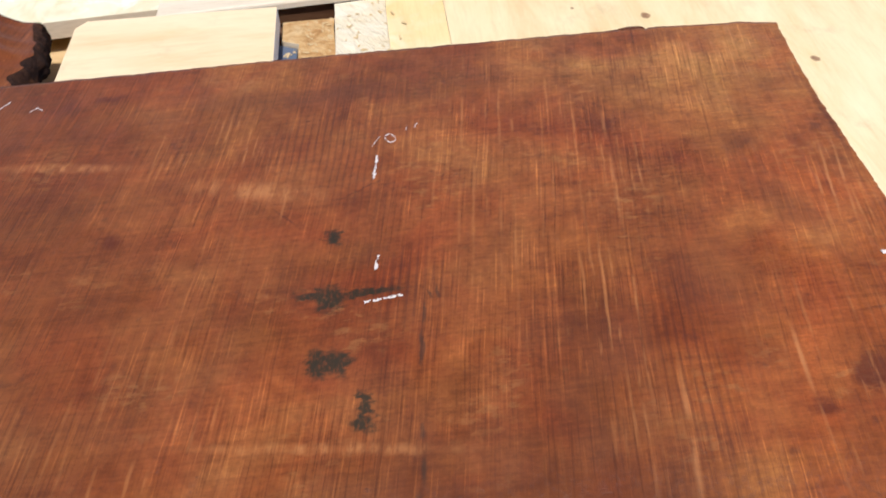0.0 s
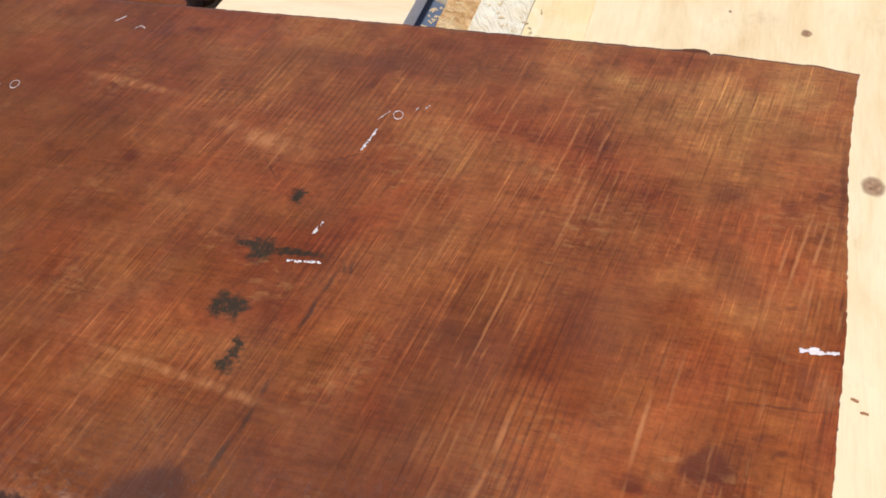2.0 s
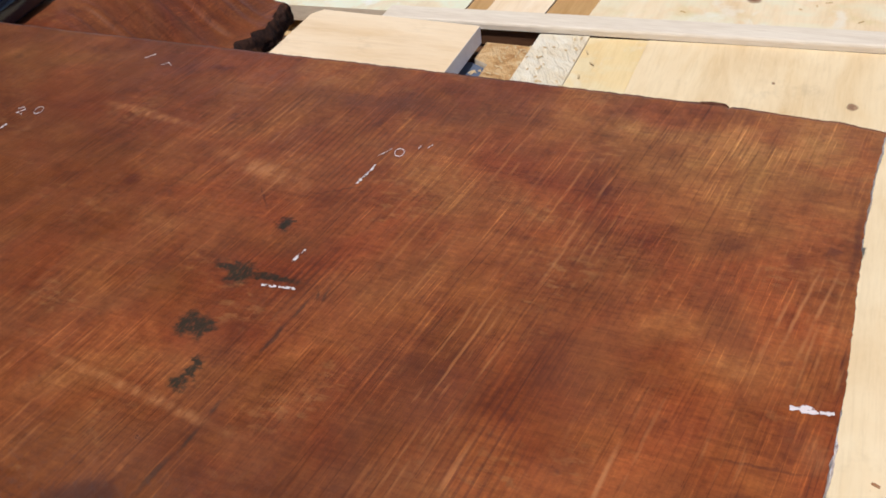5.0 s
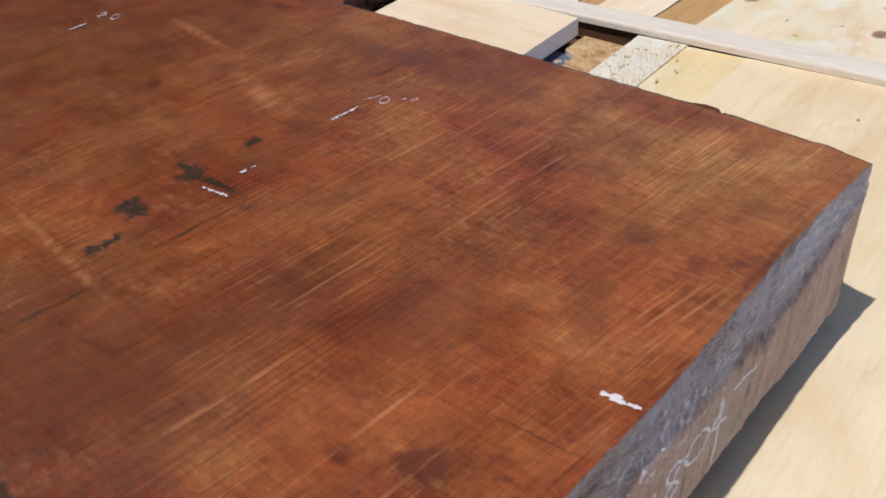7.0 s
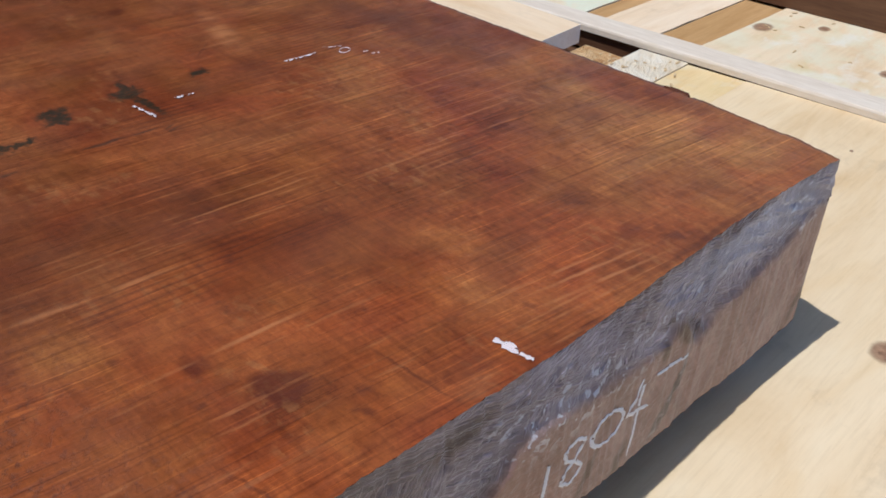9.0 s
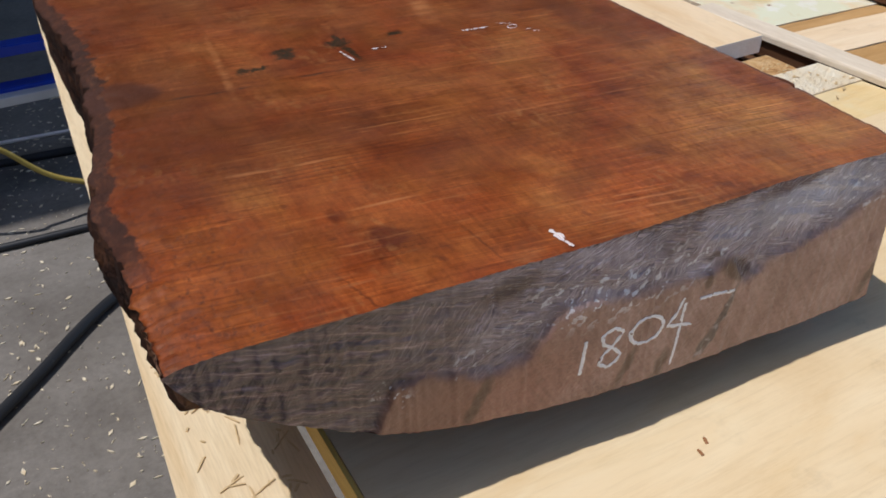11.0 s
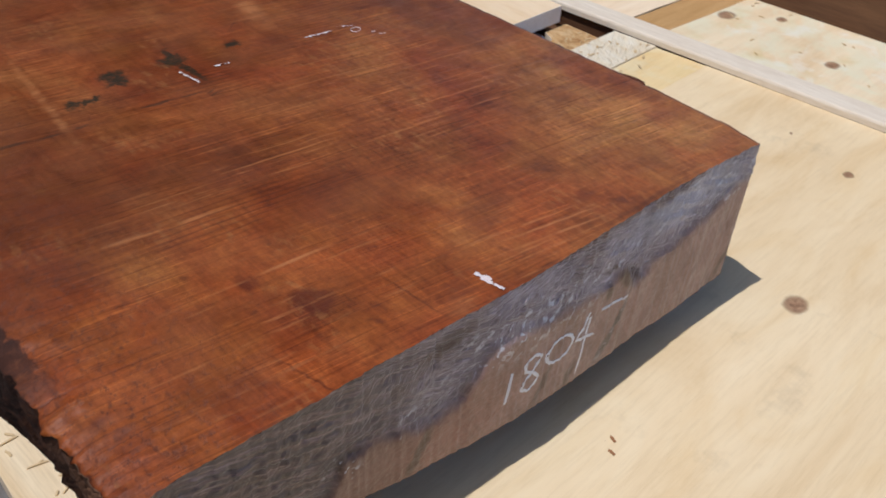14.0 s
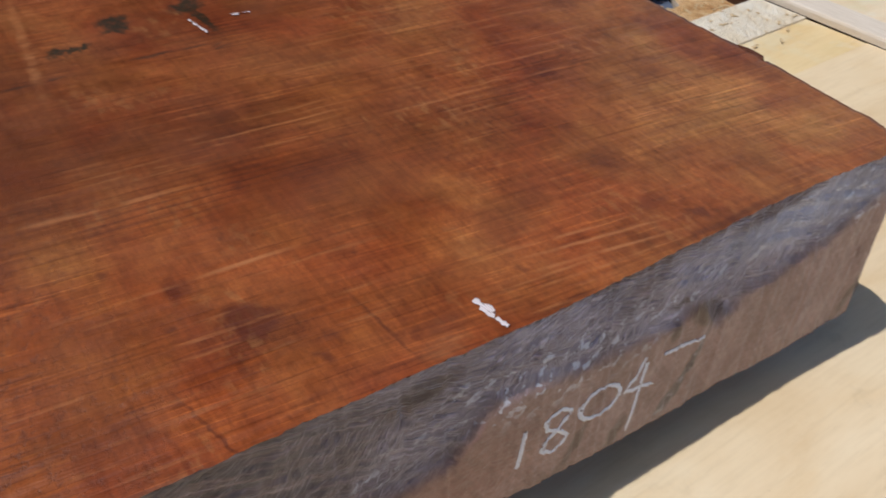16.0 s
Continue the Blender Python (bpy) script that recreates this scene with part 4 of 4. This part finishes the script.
far_plank(0.310, 0.372, M_PLY_PALE, "pale smooth plywood bench plank")
far_plank(0.373, 0.395, M_TAN, "tan brown bench plank", -0.001)
far_plank(0.396, 1.10, M_PLY_GLUED, "whitened bench panel with dark specks")
bm = bmesh.new()
prism(bm, [(0.935, -0.6), (1.02, -0.6), (0.955, 0.50), (0.872, 0.50)], BENCH + 0.0025, BENCH + 0.14, 0.004)
tagged(link_mesh("timber_beam", bm, M_BEAM, smooth=False), "dark brown squared timber on the bench", "timber")

# frame of the bench, under the sheets
bench = tagged(new("workbench"), "heavy timber workbench frame under plywood sheets", "workbench")
for y in (-0.6, 0.0, 0.6, 1.12):
    bm = bmesh.new()
    box(bm, 0.080, 1.02, y - 0.022, y + 0.022, LOW - 0.11, LOW - 0.0205, 0.002)
    part("crossbeam", bm, M_PINE, bench)
for x in (0.17, 0.97):
    for y in (-0.55, 1.06):
        bm = bmesh.new()
        box(bm, x - 0.045, x + 0.045, y - 0.045, y + 0.045, 0.0, LOW - 0.11, 0.003)
        part("leg", bm, M_PINE, bench)
bm = bmesh.new()
box(bm, 0.08, 1.03, -0.72, 1.18, LOW - 0.0200, LOW - 0.0185, 0.0)
part("deck", bm, M_PINE, bench)


# second slab, behind the first
def build_second_slab():
    bm = bmesh.new()
    top = BENCH + 0.024
    nx, ny = 70, 80
    rows = []
    for i in range(nx + 1):
        u = i / nx
        x = 0.405 + 0.255 * u
        rim = 0.556 + 0.010 * fbm(x * 22, 2.2) + 0.004 * fbm(x * 90, 1.2) + 0.05 * max(0.0, u - 0.85) ** 1.2
        row = [(x, rim + 0.006, BENCH + 0.0005)]
        for f in range(1, 13):
            a = math.pi * f / 13
            out = 0.007 * math.sin(a) + 0.003 * fbm(x * 80, f * 0.6, 4)
            row.append((x, rim + 0.006 * (1 - f / 13) + 0.012 * f / 13 - out, BENCH + (top - BENCH) * (1 - math.cos(a)) / 2))
        for j in range(ny + 1):
            row.append((x, rim + 0.014 + (1.15 - rim) * j / ny, top + 0.070 * (lambda f: f * f * (3 - 2 * f))(min(1.0, (1.15 - rim) * j / ny / 0.10)) + 0.0005 * fbm(x * 30, j)))
        row.append((x, 1.17, BENCH + 0.0005))
        rows.append([bm.verts.new(p) for p in row])
    k = len(rows[0])
    for a, b in zip(rows, rows[1:]):
        for j in range(k - 1):
            f = bm.faces.new((a[j], b[j], b[j + 1], a[j + 1]))
            f.material_index = 1 if j < 12 else 0
        bm.faces.new((a[k - 1], b[k - 1], b[0], a[0]))
    bm.faces.new(rows[0][::-1])
    bm.faces.new(rows[-1])
    bmesh.ops.recalc_face_normals(bm, faces=bm.faces[:])
    return tagged(link_mesh("wood_slab", bm, [M_TOP, M_BARK]), "lower red-brown slab with dark rounded bark edge", "wood slab")


build_second_slab()

# ---- loose things ----
def glossy_box():
    base = tagged(new("plastic_case"), "small glossy black and blue plastic case on a slab", "case")
    z = BENCH + 0.0960
    m = pose(0.435, 0.725, z, 0, 0, 8)
    bm = bmesh.new()
    box(bm, -0.02, 0.06, -0.03, 0.05, 0.0, 0.022, 0.004)
    part("case_body", bm, M_GLOSS, base, "glossy black body", True)
    bm = bmesh.new()
    box(bm, -0.014, 0.054, -0.024, 0.044, 0.0222, 0.0245, 0.001)
    part("lid", bm, M_BLUEPLASTIC, base, "dark blue lid")
    base.matrix_world = m


glossy_box()


def curl_mesh(name, length, width, bend, seed, material):
    """A thin wood shaving, bent along its length."""
    rnd = random.Random(seed)
    bm = bmesh.new()
    rows = []
    for i in range(7):
        f = i / 6 - 0.5
        x, z = length * f, bend * length * (0.25 - f * f) * 4 * 0.25
        w = width * (1 - 0.5 * abs(f)) * rnd.uniform(0.75, 1.1)
        y = rnd.uniform(-0.15, 0.15) * width
        rows.append([bm.verts.new(p) for p in ((x, y - w / 2, z), (x, y + w / 2, z), (x, y + w / 2, z + 0.0006), (x, y - w / 2, z + 0.0006))])
    for a, b in zip(rows, rows[1:]):
        for k in range(4):
            bm.faces.new((a[k], b[k], b[(k + 1) % 4], a[(k + 1) % 4]))
    bm.faces.new(rows[0])
    bm.faces.new(rows[-1][::-1])
    bmesh.ops.recalc_face_normals(bm, faces=bm.faces[:])
    me = bpy.data.meshes.new(name)
    bm.to_mesh(me)
    bm.free()
    me.materials.append(material)
    return me


SHAVINGS = [curl_mesh("wood_shaving", l, w, b, i, M_SHAVING) for i, (l, w, b) in enumerate(((0.012, 0.0013, 0.15), (0.006, 0.0018, 0.2), (0.0035, 0.0015, 0.2), (0.017, 0.0011, 0.1)))]
CHIPS = [curl_mesh("wood_chip", l, w, b, 20 + i, M_REDCHIP) for i, (l, w, b) in enumerate(((0.0045, 0.0018, 0.1), (0.0030, 0.0022, 0.1)))]
rnd = random.Random(4)


def strew(meshes, count, area, z, name, label, category, group):
    for _ in range(count):
        ob = new(name, rnd.choice(meshes))
        x, y = area(rnd)
        ob.matrix_world = pose(x, y, z + 0.0002, rnd.uniform(-4, 4), rnd.uniform(-4, 4), rnd.uniform(0, 360))
        tagged(ob, label, category, group)


strew(SHAVINGS, 70, lambda r: (r.uniform(0.014, 0.072), r.uniform(0.04, 0.26)), 0.750, "wood_shaving", "thin pale wood shaving on a board", "shaving", "shavings on the bench")
strew(SHAVINGS[1:3], 45, lambda r: (r.uniform(0.56, 0.672), r.uniform(0.304, 0.332)), BENCH - 0.006, "wood_shaving", "small pale shaving on flakeboard", "shaving", "shavings on the bench")
strew(SHAVINGS[1:3], 30, lambda r: (r.uniform(0.57, 0.69), r.uniform(0.235, 0.30)), BENCH + 0.0006, "wood_shaving", "small pale shaving on plywood", "shaving", "shavings on the bench")
strew(SHAVINGS[1:3], 16, lambda r: (r.uniform(0.57, 0.628), r.uniform(0.338, 0.350)), BENCH - 0.009, "wood_shaving", "small white flake on metal", "shaving", "shavings on the bench")
spots = iter(((0.242, -0.026), (0.250, -0.021)))
strew(CHIPS, 2, lambda r: next(spots), BENCH, "wood_chip", "tiny red-brown wood chip on plywood", "wood chip", "chips on the bench")
strew(SHAVINGS[1:3], 22, lambda r: (r.uniform(0.75, 0.88), r.uniform(0.0, 0.26)), BENCH + 0.002, "wood_shaving", "small pale shaving on a stained panel", "shaving", "shavings on the bench")

# chips on the floor, beyond counting
bm = bmesh.new()
for _ in range(3200):
    x, y, a, s = rnd.uniform(-0.9, 0.3), rnd.uniform(0.2, 2.6), rnd.uniform(0, math.pi), 0.0015 + 0.008 * rnd.random() ** 3
    dx, dy, w = math.cos(a) * s, math.sin(a) * s, rnd.uniform(0.15, 0.5)
    z = 0.0015 + rnd.uniform(0, 0.002)
    q = [(x - dx, y - dy), (x + dy * w, y - dx * w), (x + dx, y + dy), (x - dy * w, y + dx * w)]
    lo = [bm.verts.new((px, py, 0.0005)) for px, py in q]
    hi = [bm.verts.new((px, py, z)) for px, py in q]
    bm.faces.new(hi)
    for k in range(4):
        bm.faces.new((lo[k], lo[(k + 1) % 4], hi[(k + 1) % 4], hi[k]))
bmesh.ops.recalc_face_normals(bm, faces=bm.faces[:])
tagged(link_mesh("sawdust_chips", bm, M_FLAKE, smooth=False), "scattered pale wood chips on the concrete", "wood chips", kind="stuff")


def hose(points, radius, material, name, label, category):
    fine = []
    for i in range(len(points) - 1):
        p0, p1, p2, p3 = (Vector(points[max(0, min(len(points) - 1, i + k))]) for k in (-1, 0, 1, 2))
        for s in range(10):
            t = s / 10
            fine.append(0.5 * (2 * p1 + (p2 - p0) * t + (2 * p0 - 5 * p1 + 4 * p2 - p3) * t * t + (3 * p1 - p0 - 3 * p2 + p3) * t ** 3))
    fine.append(Vector(points[-1]))
    bm = bmesh.new()
    tube(bm, fine, radius, 12)
    tagged(link_mesh(name, bm, material), label, category)


hose([(-0.75, 0.62, 0.013), (-0.42, 0.92, 0.013), (-0.255, 1.083, 0.013), (-0.134, 1.20, 0.013), (0.10, 1.42, 0.013), (0.5, 1.6, 0.013)], 0.012, M_RUBBER, "air_hose", "black rubber air hose on the concrete", "hose")
hose([(-1.2, 1.80, 0.009), (-0.6, 1.79, 0.009), (-0.25, 1.755, 0.009), (-0.145, 1.722, 0.009), (0.4, 1.70, 0.009)], 0.009, M_RUBBER, "power_cable", "black power cable on the concrete", "cable")
hose([(-1.2, 2.14, 0.009), (-0.6, 2.12, 0.009), (-0.2, 2.16, 0.009), (0.4, 2.10, 0.009)], 0.012, M_RUBBER, "power_cable", "black power cable on the concrete", "cable")


def steel_stand():
    base = tagged(new("steel_stand"), "blue painted steel stand with galvanised rail", "steel stand")
    for z, h in ((0.250, 0.020), (0.346, 0.026)):
        bm = bmesh.new()
        box(bm, -1.4, 0.7, 2.0, 2.05, z, z + h, 0.003)
        part("beam", bm, M_BLUE, base)
    bm = bmesh.new()
    box(bm, -1.4, 0.7, 1.965, 1.998, 0.238, 0.262, 0.003)
    part("rail", bm, M_GALV, base, "galvanised steel rail")
    for x in (-0.262, 0.62, -1.3):
        bm = bmesh.new()
        box(bm, x - 0.022, x + 0.022, 2.051, 2.090, 0.0, 0.60, 0.003)
        part("leg", bm, M_BLUE, base)
    bm = bmesh.new()
    tube(bm, [(-0.103, 1.99, 0.262), (-0.090, 1.99, 0.85)], 0.008, 14)
    part("post", bm, M_GREEN, base, "green-grey upright post")
    bm = bmesh.new()
    tube(bm, [(-0.100, 1.982, 0.312), (-0.062, 1.965, 0.322)], 0.003, 8)
    tube(bm, [(-0.061, 1.965, 0.309), (-0.061, 1.965, 0.334)], 0.003, 8)
    tube(bm, [(-0.103, 1.985, 0.270), (-0.102, 1.985, 0.292)], 0.014, 12)
    part("clamp_screw", bm, M_GALV, base, "galvanised clamp screw")


steel_stand()
hose([(-0.9, 1.93, 0.262), (-0.5, 1.90, 0.40), (-0.19, 1.80, 0.296), (-0.124, 1.80, 0.256), (-0.064, 1.80, 0.209), (0.05, 1.80, 0.10), (0.3, 1.80, 0.008)], 0.0065, M_YELLOW, "lashing_strap", "dull yellow strap hanging from the stand", "strap")
# pale line added for a sunlit crack in the concrete
hose([(-0.9, 2.40, 0.006), (-0.246, 2.300, 0.006), (-0.081, 2.288, 0.006), (0.3, 2.25, 0.006)], 0.0058, M_SUNLIT_CRACK, "cord", "pale red and white line standing in for a sunlit crack", "cord")
